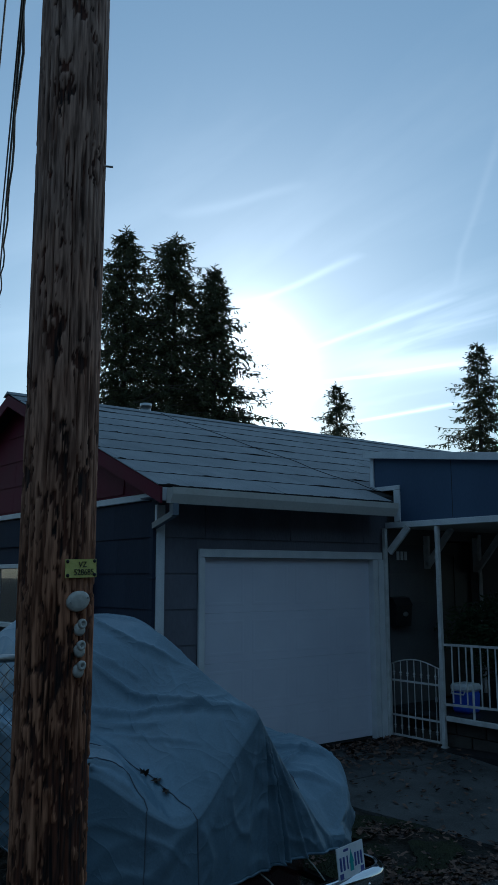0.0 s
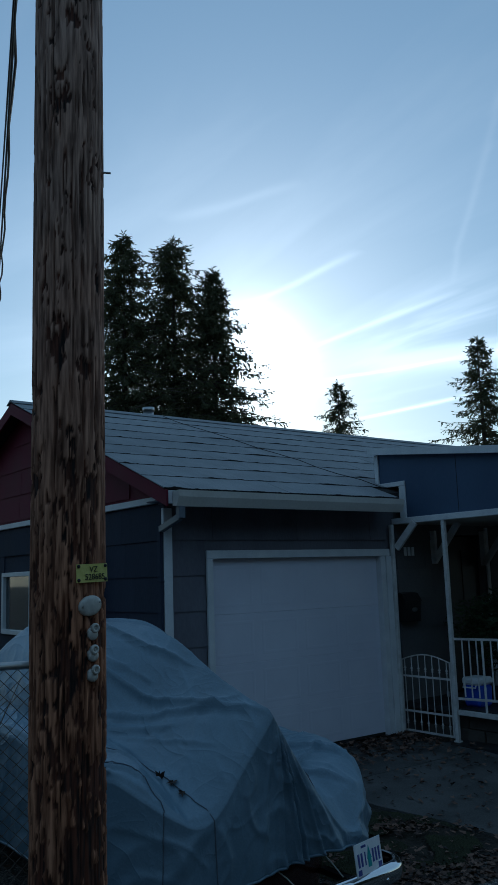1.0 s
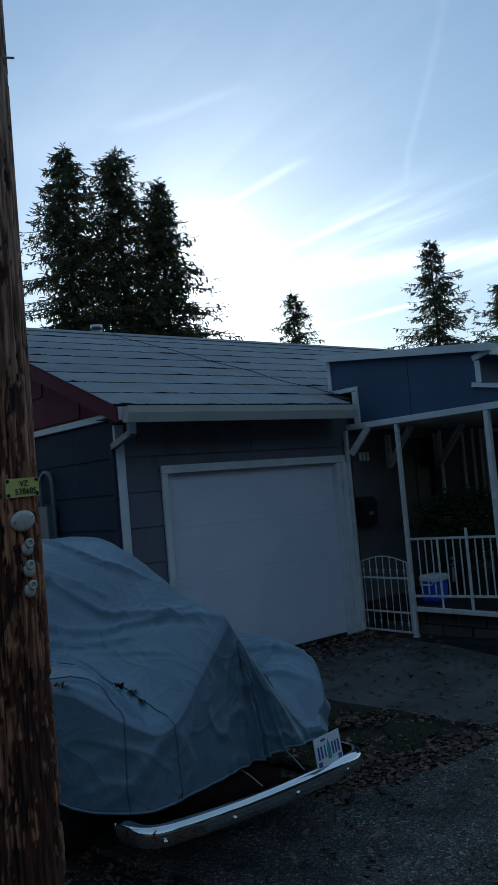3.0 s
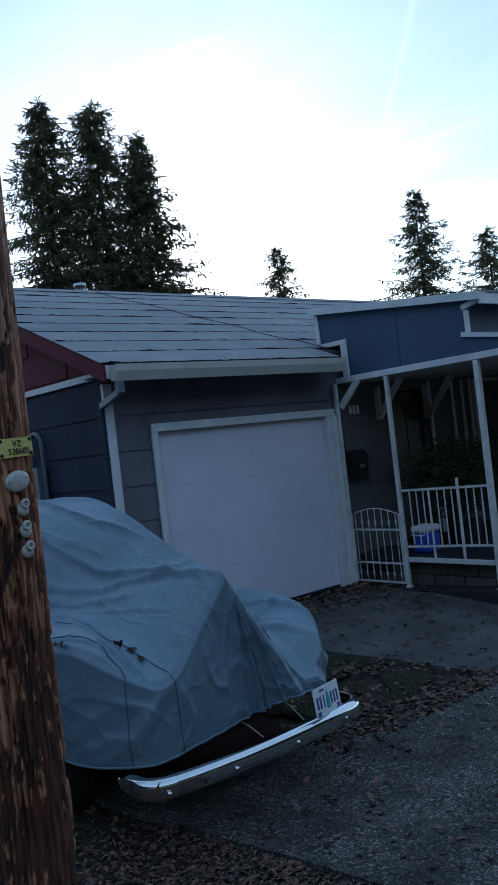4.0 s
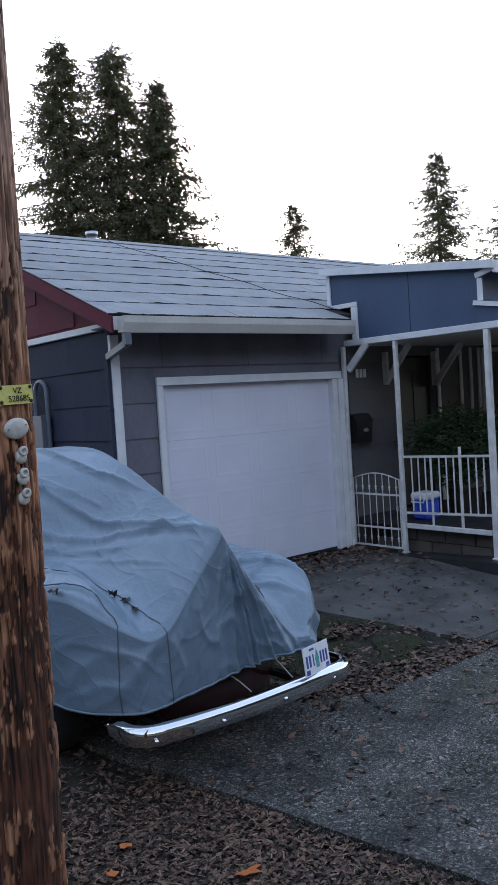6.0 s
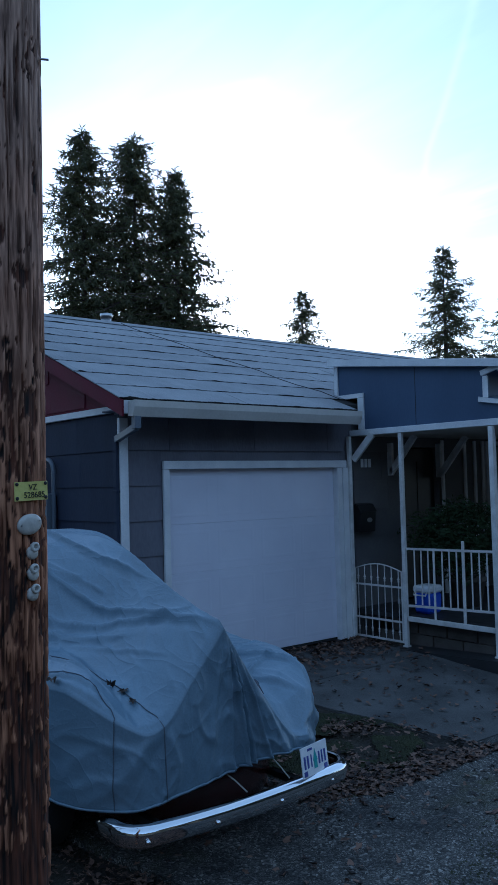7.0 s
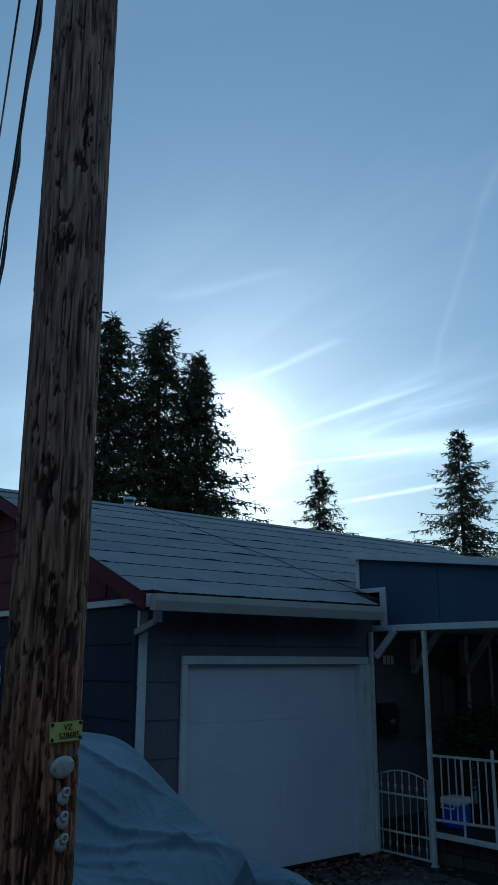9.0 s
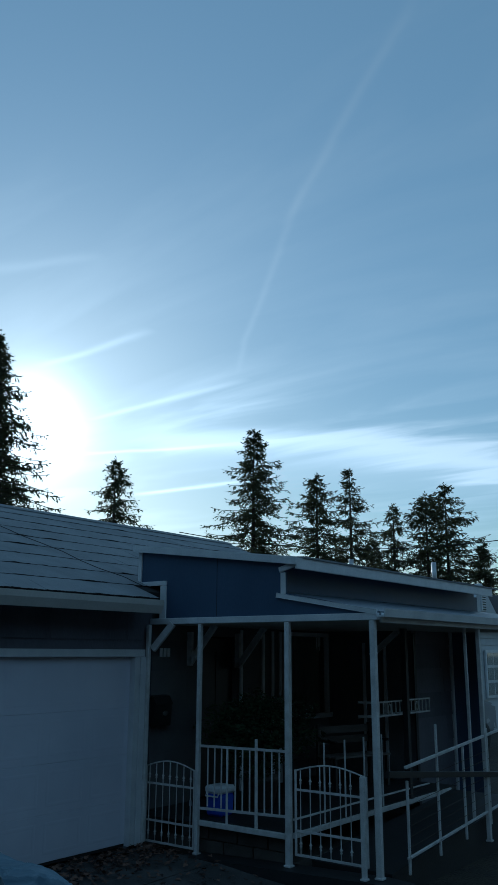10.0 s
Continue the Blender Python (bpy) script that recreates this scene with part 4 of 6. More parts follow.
for row, z in enumerate((-0.05, 0.12)):
    for i in range(4):
        y = 7.1 + i * 0.42 - row * 0.2
        part("block", box(6.43, 6.498, y, y + 0.4, z, z + 0.16), M_BLOCK, blocks)


def side_railing():
    r = thing("porch_railing", (PX, 7.5, 0.35), "white iron porch railing with plain bars", "railing")
    part("top_rail", beam((PX, 6.96, 1.16), (PX, 8.15, 1.14), 0.018, 0.02), M_IRON, r)
    part("bottom_rail", beam((PX, 6.96, 0.51), (PX, 8.15, 0.47), 0.018, 0.02), M_IRON, r)
    for i in range(11):
        y = 7.04 + i * 0.1
        if abs(y - 7.35) < 0.04 or abs(y - 7.76) < 0.04:
            continue
        part("bar", box(PX - 0.006, PX + 0.006, y - 0.006, y + 0.006, 0.5, 1.14, bevel=0), M_IRON, r)
    part("post", box(PX - 0.014, PX + 0.014, 7.336, 7.364, 0.345, 1.26), M_IRON, r)
    part("post", box(PX - 0.011, PX + 0.011, 7.747, 7.769, 0.345, 1.14), M_IRON, r)


side_railing()


def front_railing():
    r = thing("porch_railing", (8.2, 6.9, 0.36), "white iron railing along the porch floor edge", "railing")
    part("bottom_rail", beam((PX + 0.06, 6.9, 0.48), (9.6, 6.9, 0.48), 0.018, 0.02), M_IRON, r)
    for x in (6.95, 7.4, 7.85, 8.3):
        part("post", box(x - 0.009, x + 0.009, 6.891, 6.909, 0.355, 1.2), M_IRON, r)


front_railing()


def gate(y0, y1, z0, h, label):
    """Arched iron gate in the porch's side line, with knops on its bars."""
    g = thing("iron_gate", (PX, (y0 + y1) / 2, z0), label, "gate", "iron gates")
    w = y1 - y0
    top = lambda k: z0 + h + 0.075 * math.sin(math.pi * k)
    for y in (y0, y1):
        part("stile", box(PX - 0.011, PX + 0.011, y - 0.011, y + 0.011, z0, z0 + h + 0.01), M_IRON, g)
    part("arch", tube([(PX, y0 + w * k / 14, top(k / 14)) for k in range(15)], 0.008, 6), M_IRON, g)
    for z in (0.0, 0.23, h - 0.2):
        part("rail", beam((PX, y0 + 0.016, z0 + z + 0.012), (PX, y1 - 0.016, z0 + z + 0.012), 0.016, 0.016), M_IRON, g)
    n = 7
    for i in range(n):
        k = (i + 0.5) / n
        y = y0 + w * k
        zt = top(k)
        L = zt - z0
        knop = [(0, 0.0055)]
        for c in (0.115, h - 0.1):
            for d, rad in ((-0.035, 0.0055), (-0.02, 0.013), (-0.006, 0.007), (0.006, 0.018), (0.02, 0.008), (0.035, 0.0055)):
                knop.append(((c + d) / L, rad))
        knop.append((1, 0.0055))
        part("bar", lathe((PX, y, z0), (PX, y, zt), knop, 8), M_IRON, g, smooth=True)
    part("latch", box(PX - 0.03, PX - 0.012, y0 + 0.02, y0 + 0.05, z0 + h * 0.55, z0 + h * 0.55 + 0.06), M_STEEL, g)


gate(8.24, 9.0, 0.02, 0.84, "arched white iron gate beside the garage")
gate(5.98, 6.83, 0.15, 0.83, "arched white iron gate at the porch steps")


def ramp_railing():
    r = thing("ramp_railing", (8.0, PORCH_FRONT, 0.1), "white iron handrail of the front ramp", "railing")
    z = lambda x: 0.16 + 0.075 * (x - 6.89)
    part("handrail", beam((6.85, PORCH_FRONT, 1.03), (9.6, PORCH_FRONT, 1.24), 0.03, 0.03), M_IRON, r)
    part("bottom_rail", beam((6.85, PORCH_FRONT, z(6.85)), (10.2, PORCH_FRONT, z(10.2)), 0.026, 0.026), M_IRON, r)
    for x, up in ((6.88, 0.74), (7.62, 1.2), (8.33, 0.86), (9.08, 0.96), (9.6, 0.88)):
        part("post", box(x - 0.013, x + 0.013, PORCH_FRONT - 0.013, PORCH_FRONT + 0.013, z(x) - 0.16, z(x) + up), M_IRON, r)
    part("cross_rail", beam((6.4, PORCH_FRONT - 0.03, 1.01), (9.6, PORCH_FRONT - 0.03, 0.69), 0.045, 0.06), M_BLACK, r, "thick black cross rail")
    for i in range(7):
        h = 0.1 + 0.1 * i
        part("wire", rod((6.88, PORCH_FRONT - 0.012, z(6.88) + h), (9.6, PORCH_FRONT - 0.012, z(9.6) + h), 0.0025, 4), M_RUSTWIRE, r, "thin fence wire")


ramp_railing()
# concrete in the near-black deck colour, shade included
solid("ramp", prism([(6.6, -0.2), (10.2, -0.2), (10.2, 0.34), (6.6, 0.05)], "y", PORCH_FRONT + 0.06, 6.85), M_DECK, "low concrete ramp before the porch, coloured near black for shade", "ramp", kind="structure")


def window_basket():
    b = thing("flower_box", (9.3, 7.2, 1.5), "white wrought-iron window box with scroll bars", "flower box")
    x0, x1, y0, y1, z0, z1 = 8.7, 10.35, 7.2, 7.45, 1.37, 1.55
    for z in (z0, z1):
        part("rail", beam((x0, y0, z), (x1, y0, z), 0.022, 0.022), M_IRON, b)
        part("rail", beam((x0, y0, z), (x0, y1, z), 0.022, 0.022), M_IRON, b)
    part("tray", box(x0, x1, y0, y1, z0 - 0.012, z0 - 0.002, bevel=0), M_IRON, b)
    for i in range(15):
        x = x0 + (x1 - x0) * i / 14
        part("bar", box(x - 0.006, x + 0.006, y0 - 0.006, y0 + 0.006, z0, z1, bevel=0), M_IRON, b)
    for i in (3, 10):
        x = x0 + (x1 - x0) * (i + 0.5) / 14
        part("scroll", tube([(x + 0.035 * math.cos(a), y0, (z0 + z1) / 2 + 0.06 * math.sin(a)) for a in [j * math.tau / 12 for j in range(13)]], 0.006, 5), M_IRON, b)
    part("bracket", box(x0, x1 + 0.08, y1 - 0.002, y1 + 0.012, z0 - 0.03, z0 - 0.012), M_IRON, b)
    part("bracket", box(x1 - 0.02, x1 + 0.08, y1 - 0.03, y1 + 0.06, z0 - 0.03, z0 - 0.012), M_IRON, b)


window_basket()


def wind_chime():
    w = thing("wind_chime", (9.83, 8.8, 2.2), "small pale metal wind chime hanging under the porch ceiling", "wind chime")
    part("cord", rod((9.83, 8.8, 2.44), (9.83, 8.8, 2.53), 0.003), M_WIRE, w)
    part("disc", lathe((9.83, 8.8, 2.42), (9.83, 8.8, 2.44), ((0, 0.04), (1, 0.035)), 14), M_STEEL, w)
    for i in range(5):
        x, y = 9.83 + 0.03 * math.cos(i * 1.257), 8.8 + 0.03 * math.sin(i * 1.257)
        part("tube", rod((x, y, 2.22 + 0.02 * i), (x, y, 2.42), 0.007), M_IRON, w)


wind_chime()


def bench():
    b = thing("garden_bench", (9.4, 8.1, 0.36), "weathered slatted wooden bench on the porch", "bench")
    for z in (0.98, 1.12):
        part("back_slat", beam((8.95, 8.3, z), (9.95, 8.0, z), 0.025, 0.1), M_WOOD, b)
    for k in range(3):
        part("seat_slat", beam((8.9 - 0.03 * k, 8.2 - 0.13 * k, 0.79), (9.9 - 0.03 * k, 7.9 - 0.13 * k, 0.79), 0.11, 0.025), M_WOOD, b)
    for x, y in ((8.97, 8.28), (9.93, 8.0)):
        part("leg", box(x - 0.025, x + 0.025, y - 0.02, y + 0.02, 0.36, 1.2), M_BLACK, b)
        part("leg", box(x - 0.12, x - 0.07, y - 0.36, y - 0.32, 0.36, 0.78), M_BLACK, b)
        part("arm", beam((x - 0.1, y - 0.36, 0.98), (x, y, 1.0), 0.05, 0.03), M_BLACK, b)


bench()


def cooler():
    c = thing("cooler", (6.56, 7.98, 0.36), "blue picnic cooler with a white lid on the porch", "cooler")
    bm = box(6.44, 6.7, 7.98, 8.22, 0.36, 0.6, bevel=0.025)
    for v in bm.verts:
        k = 0.93 + 0.07 * (v.co.z - 0.36) / 0.225
        v.co.x, v.co.y = 6.57 + (v.co.x - 6.57) * k, 8.1 + (v.co.y - 8.1) * k
    part("body", bm, M_COOLER, c)
    part("lid", box(6.43, 6.71, 7.97, 8.23, 0.603, 0.69, bevel=0.025), M_WHITE, c, "white plastic lid")
    part("handle", tube([(6.435, 8.01, 0.62), (6.415, 8.01, 0.58), (6.415, 8.19, 0.58), (6.435, 8.19, 0.62)], 0.009), M_WHITE, c)


cooler()


def leaf_cloud(center, radii, count, size, rng, lump=0.3):
    """Leaf blades spread through an uneven rounded volume."""
    verts, faces = [], []
    for _ in range(count):
        d = Vector((rng.gauss(0, 1), rng.gauss(0, 1), rng.gauss(0, 1))).normalized()
        far = rng.uniform(0.45, 1.0) * (1 + lump * noise.noise(d * 2.6 + Vector(center)))
        c = Vector(center) + Vector((d.x * radii[0], d.y * radii[1], d.z * radii[2])) * far
        a = Vector((rng.gauss(0, 1), rng.gauss(0, 1), rng.gauss(0, 0.6))).normalized()
        b = a.orthogonal().normalized()
        b = (b + a.cross(b) * rng.uniform(-1, 1)).normalized()
        L, W = size * rng.uniform(0.6, 1.3), size * rng.uniform(0.2, 0.4)
        k = len(verts)
        verts += [c - a * L / 2, c + b * W / 2, c + a * L / 2, c - b * W / 2]
        faces.append((k, k + 1, k + 2, k + 3))
    return verts, faces


def shrub():
    s = thing("shrub", (7.3, 8.05, 0.36), "dense dark green potted shrub behind the railing", "shrub")
    part("pot", lathe((7.3, 8.05, 0.36), (7.3, 8.05, 0.72), ((0, 0.16), (0.85, 0.22), (0.86, 0.24), (1, 0.24)), 18), M_BLOCK, s, "clay pot", smooth=True)
    r = random.Random(9)
    bm = bmesh.new()
    for i in range(9):
        a = i * 0.7
        tube([(7.3, 8.05, 0.7), (7.3 + 0.12 * math.cos(a), 8.05 + 0.12 * math.sin(a), 1.0), (7.3 + 0.4 * math.cos(a), 8.05 + 0.35 * math.sin(a), 1.35)], 0.012, 5, bm)
    part("stem", bm, M_TRUNK, s)
    v, f = leaf_cloud((7.3, 8.05, 1.28), (0.78, 0.72, 0.42), 6500, 0.075, r, 0.5)
    v2, f2 = leaf_cloud((6.95, 7.95, 1.02), (0.4, 0.42, 0.3), 1500, 0.075, r, 0.5)
    f += [tuple(i + len(v) for i in q) for q in f2]
    from_arrays("foliage", v + v2, f, M_BUSH, s)


shrub()

# ---- covered car ----
CX, CY, CA, CB = 1.5, 7.85, 0.96, 2.38


def cover_top(x, y):
    """The cloth's main form: domed over the cabin, a sharp tent down to the tail, a shelf over each fender."""
    mid = 1.43 + 0.07 * smooth01(5.6, 6.6, y)
    u = abs(x - mid)
    right = x > mid
    crest = course([(5.3, 1.175), (5.47, 1.185), (5.6, 1.215), (6.07, 1.335), (6.6, 1.535), (6.9, 1.6), (7.4, 1.64), (8.4, 1.62), (9.2, 1.15), (10.3, 0.96)], y)
    if right:
        shelf = course([(5.3, 0.4), (5.5, 0.5), (5.62, 0.64), (5.8, 0.74), (6.1, 0.785), (6.5, 0.8), (7.0, 0.86), (8.5, 1.0), (10.3, 0.93)], y)
    else:
        shelf = course([(5.3, 0.62), (5.6, 0.72), (5.85, 0.82), (6.3, 0.9), (7.0, 1.0), (8.5, 1.05), (10.3, 0.93)], y)
    k = smooth01(6.3, 7.5, y)
    q = min(1.0, u / ((0.6 if right else 0.53) + (0.14 if right else 0.2) * k))
    tent = max(0.0, math.sqrt((1 - q) ** 2 + 0.0006) - 0.0245 * q) ** (1.45 if right else 1.25)
    dome = (1 - q ** 2.6) ** 0.8
    z = shelf + (crest - shelf) * (tent * (1 - k) + dome * k)
    if right:
        z += 0.05 * math.exp(-((u - 0.84) / 0.13) ** 2) * math.exp(-((y - 6.1) / 0.4) ** 2)
        z -= 0.085 * math.exp(-((u - 0.48) / 0.16) ** 2) * math.exp(-((y - 5.9) / 0.6) ** 2)
    else:
        z += 0.1 * math.exp(-((u - 0.7) / 0.17) ** 2) * math.exp(-((y - 6.0) / 0.4) ** 2)
        z -= 0.07 * math.exp(-((u - 0.4) / 0.14) ** 2) * math.exp(-((y - 5.6) / 0.45) ** 2)
    return z


CREASES = [((1.02, 7.4), (1.42, 5.55), 0.034, 0.015), ((0.9, 7.0), (1.4, 5.8), 0.028, 0.013), ((0.72, 7.3), (1.2, 6.1), 0.026, 0.013),
           ((1.26, 7.6), (1.45, 6.3), 0.03, 0.015), ((0.66, 6.5), (0.9, 5.75), 0.014, 0.009), ((1.0, 6.5), (1.22, 5.7), 0.012, 0.009),
           ((0.6, 6.1), (0.84, 5.62), 0.016, 0.009), ((0.62, 5.9), (0.7, 5.55), 0.016, 0.01), ((0.86, 7.45), (1.25, 6.75), 0.022, 0.012),
           ((1.1, 7.2), (1.3, 6.5), 0.016, 0.01), ((0.8, 7.6), (1.0, 6.7), 0.018, 0.011), ((0.75, 6.9), (1.15, 6.5), 0.014, 0.009),
           ((2.0, 6.6), (2.3, 5.75), 0.03, 0.014), ((1.62, 5.9), (2.2, 6.0), 0.026, 0.013), ((1.8, 6.2), (2.15, 5.65), 0.028, 0.013), ((2.1, 6.1), (2.4, 5.8), 0.018, 0.009),
           ((1.55, 5.6), (1.9, 5.75), 0.02, 0.01), ((2.0, 6.35), (2.42, 6.3), 0.015, 0.009)]


def creases(x, y):
    """Pulled folds of the cloth: soft ridges along lines in plan, each with a hollow on one side."""
    z = 0.0
    for (ax, ay), (bx, by), high, wide in CREASES:
        dx, dy = bx - ax, by - ay
        size = math.hypot(dx, dy)
        t = ((x - ax) * dx + (y - ay) * dy) / size / size
        if -0.1 < t < 1.1:
            d = ((x - ax) * dy - (y - ay) * dx) / size + 0.02 * noise.noise((t * 4, ax * 9, 0))
            ends = smooth01(-0.1, 0.2, t) * smooth01(1.1, 0.8, t)
            z += 1.15 * high * ends * (math.exp(-abs(d) / wide * (0.7 if d < 0 else 1.5)) - 0.25 * math.exp(-(abs(d - 1.7 * wide) / (1.4 * wide)) ** 1.6))
    return z


def ripples(x, y):
    """All the cloth's relief over the car's own shape."""
    u = x - CX
    side = 1 if u > 0 else -1
    fold = 1 - abs(noise.noise((u * 4.2 + side * y * 1.5, y * 0.7 - side * u * 0.9, 2.0 + side))) * 3.2
    z = 0.011 * max(0.0, fold) ** 3 * smooth01(0.0, 0.12, abs(u))
    fine = 1 - abs(noise.noise((u * 8 + side * y * 4.0, y * 2.0 - side * u * 3.0, 7.0))) * 4.0
    rough = smooth01(0.5, 0.75, abs(u))
    z += (0.006 + 0.006 * rough * (1 if x < CX else 0)) * max(0.0, fine) ** 2
    return z + 0.009 * noise.noise((x * 2.2, y * 1.5, 1.0)) + (0.0015 + 0.004 * rough) * noise.noise((x * 11, y * 7, 4.0)) + creases(x, y)


def build_cover():
    n_a, n_in, n_sk = 860, 170, 44
    verts, faces = [], []
    for i in range(n_a):
        a = math.tau * i / n_a - math.pi / 2
        ca, sa = math.cos(a), math.sin(a)
        # denser towards the tail
        rr = (abs(ca) ** 4.6 + abs(sa) ** 4.6) ** (-1 / 4.6)
        ox, oy = CA * ca * rr * (1.025 if ca > 0 else 1.0), CB * sa * rr
        nrm = Vector((ca * abs(ca) ** 2.6 / CA, sa * abs(sa) ** 2.6 / CB, 0)).normalized()
        for j in range(n_in + n_sk):
            if j < n_in:
                s = ((j + 1) / n_in) ** 0.75
                x, y = CX + ox * s, CY + oy * s
                z = cover_top(x, y)
                z -= 0.014 * max(0.0, (s - 0.985) / 0.015) ** 2
                z += ripples(x, y) * smooth01(1.0, 0.985, s)
                verts.append((x, y, z))
                if j == n_in - 1:
                    edge = Vector((x, y, z))
            else:
                t = (j - n_in + 1) / n_sk
                hem = 0.31 + 0.02 * noise.noise((edge.x * 4, edge.y * 3, 9))
                if edge.y < 6.2:
                    hem = 0.26 + 0.105 * smooth01(0.72, 1.6, edge.x) - 0.03 * smooth01(1.8, 2.3, edge.x) + 0.05 * smooth01(0.72, 0.5, edge.x) + 0.012 * noise.noise((edge.x * 5, 1, 9))
                z = edge.z + (hem - edge.z) * t
                out = 0.035 * math.sin(t * math.pi * 0.5) + 0.018 * (1 - t)
                # folds fan out from the raised point over the tail
                phi = math.atan2(edge.x - 1.45, 1.24 - z)
                tail = 1 if edge.y < 6.0 else 0.0
                for at, wide, high in ((0.0, 0.022, 0.03), (0.12, 0.018, 0.045), (0.19, 0.02, 0.03), (0.31, 0.024, 0.04), (0.45, 0.03, 0.02), (-0.2, 0.03, 0.012), (0.62, 0.05, 0.03), (-0.66, 0.04, 0.014), (0.8, 0.05, 0.02)):
                    d = (phi - at - 0.02 * noise.noise((t * 3, at * 9, 2))) / wide
                    out += tail * high * (math.exp(-abs(d) ** 1.4) - 0.4 * math.exp(-abs(d - 1.8) ** 1.6)) * smooth01(0.0, 0.25, t)
                wrinkle = 1 - abs(noise.noise((edge.x * 5 + edge.y * 4 + 1.2 * z, z * 3.4 - edge.x * 1.5, 6))) * 4
                out += (0.012 * max(0.0, wrinkle) ** 2 + 0.02 * noise.noise((edge.x * 2.6 + edge.y * 3, z * 1.6, 8)) + 0.006 * max(0.0, 1 - 4.5 * abs(noise.noise((edge.x * 7 + edge.y * 6 - 3 * z, z * 6 + edge.x * 2, 3)))) ** 2 + 0.004 * noise.noise((edge.x * 16 + edge.y * 14, z * 9, 8))) * smooth01(0, 0.3, t)
                p = edge + nrm * out
                verts.append((p.x, p.y, z))
    w = n_in + n_sk
    top = len(verts)
    verts.append((CX, CY, cover_top(CX, CY)))
    for i in range(n_a):
        k = (i + 1) % n_a
        faces.append((top, i * w, k * w))
        for j in range(w - 1):
            faces.append((i * w + j, i * w + j + 1, k * w + j + 1, k * w + j))
    c = thing("car_cover", (CX, CY, 0.3), "pale blue-grey cloth cover draped over a car", "car cover")
    cloth = from_arrays("cloth", verts, faces, M_CLOTH, c, smooth=True)
    sol = cloth.modifiers.new("thickness", "SOLIDIFY")
    sol.thickness, sol.offset = 0.004, -1
    hem = [verts[i * w + w - 1] for i in range(0, n_a, 4)] + [verts[w - 1]]
    part("hem", tube([Vector(p) for p in hem], 0.008, 5), M_CLOTH, c, smooth=True)
    # dark seams over the tail fender and down the skirt
    for bx, by, sx, sy, bow in ((1.02, 5.47, 0.6, 6.55, 0.1), (0.74, 5.55, 0.56, 6.2, 0.05)):
        col = min(range(n_a), key=lambda i: (verts[i * w + n_in - 1][0] - bx) ** 2 + (verts[i * w + n_in - 1][1] - by) ** 2)
        ex, ey, ez = verts[col * w + n_in - 2]
        pts = []
        for i in range(24):
            k = i / 24
            x, y = sx + (ex - sx) * k + bow * math.sin(math.pi * k), sy + (ey - sy) * k
            pts.append((x, y, cover_top(x, y) + ripples(x, y) + 0.003))
        for j in range(n_in - 1, w):
            q = verts[col * w + j]
            pts.append((q[0] - 0.001, q[1] - 0.004, q[2]))
        part("seam", tube(pts, 0.0032, 5), M_CORD, c, "dark stitched seam")


build_cover()


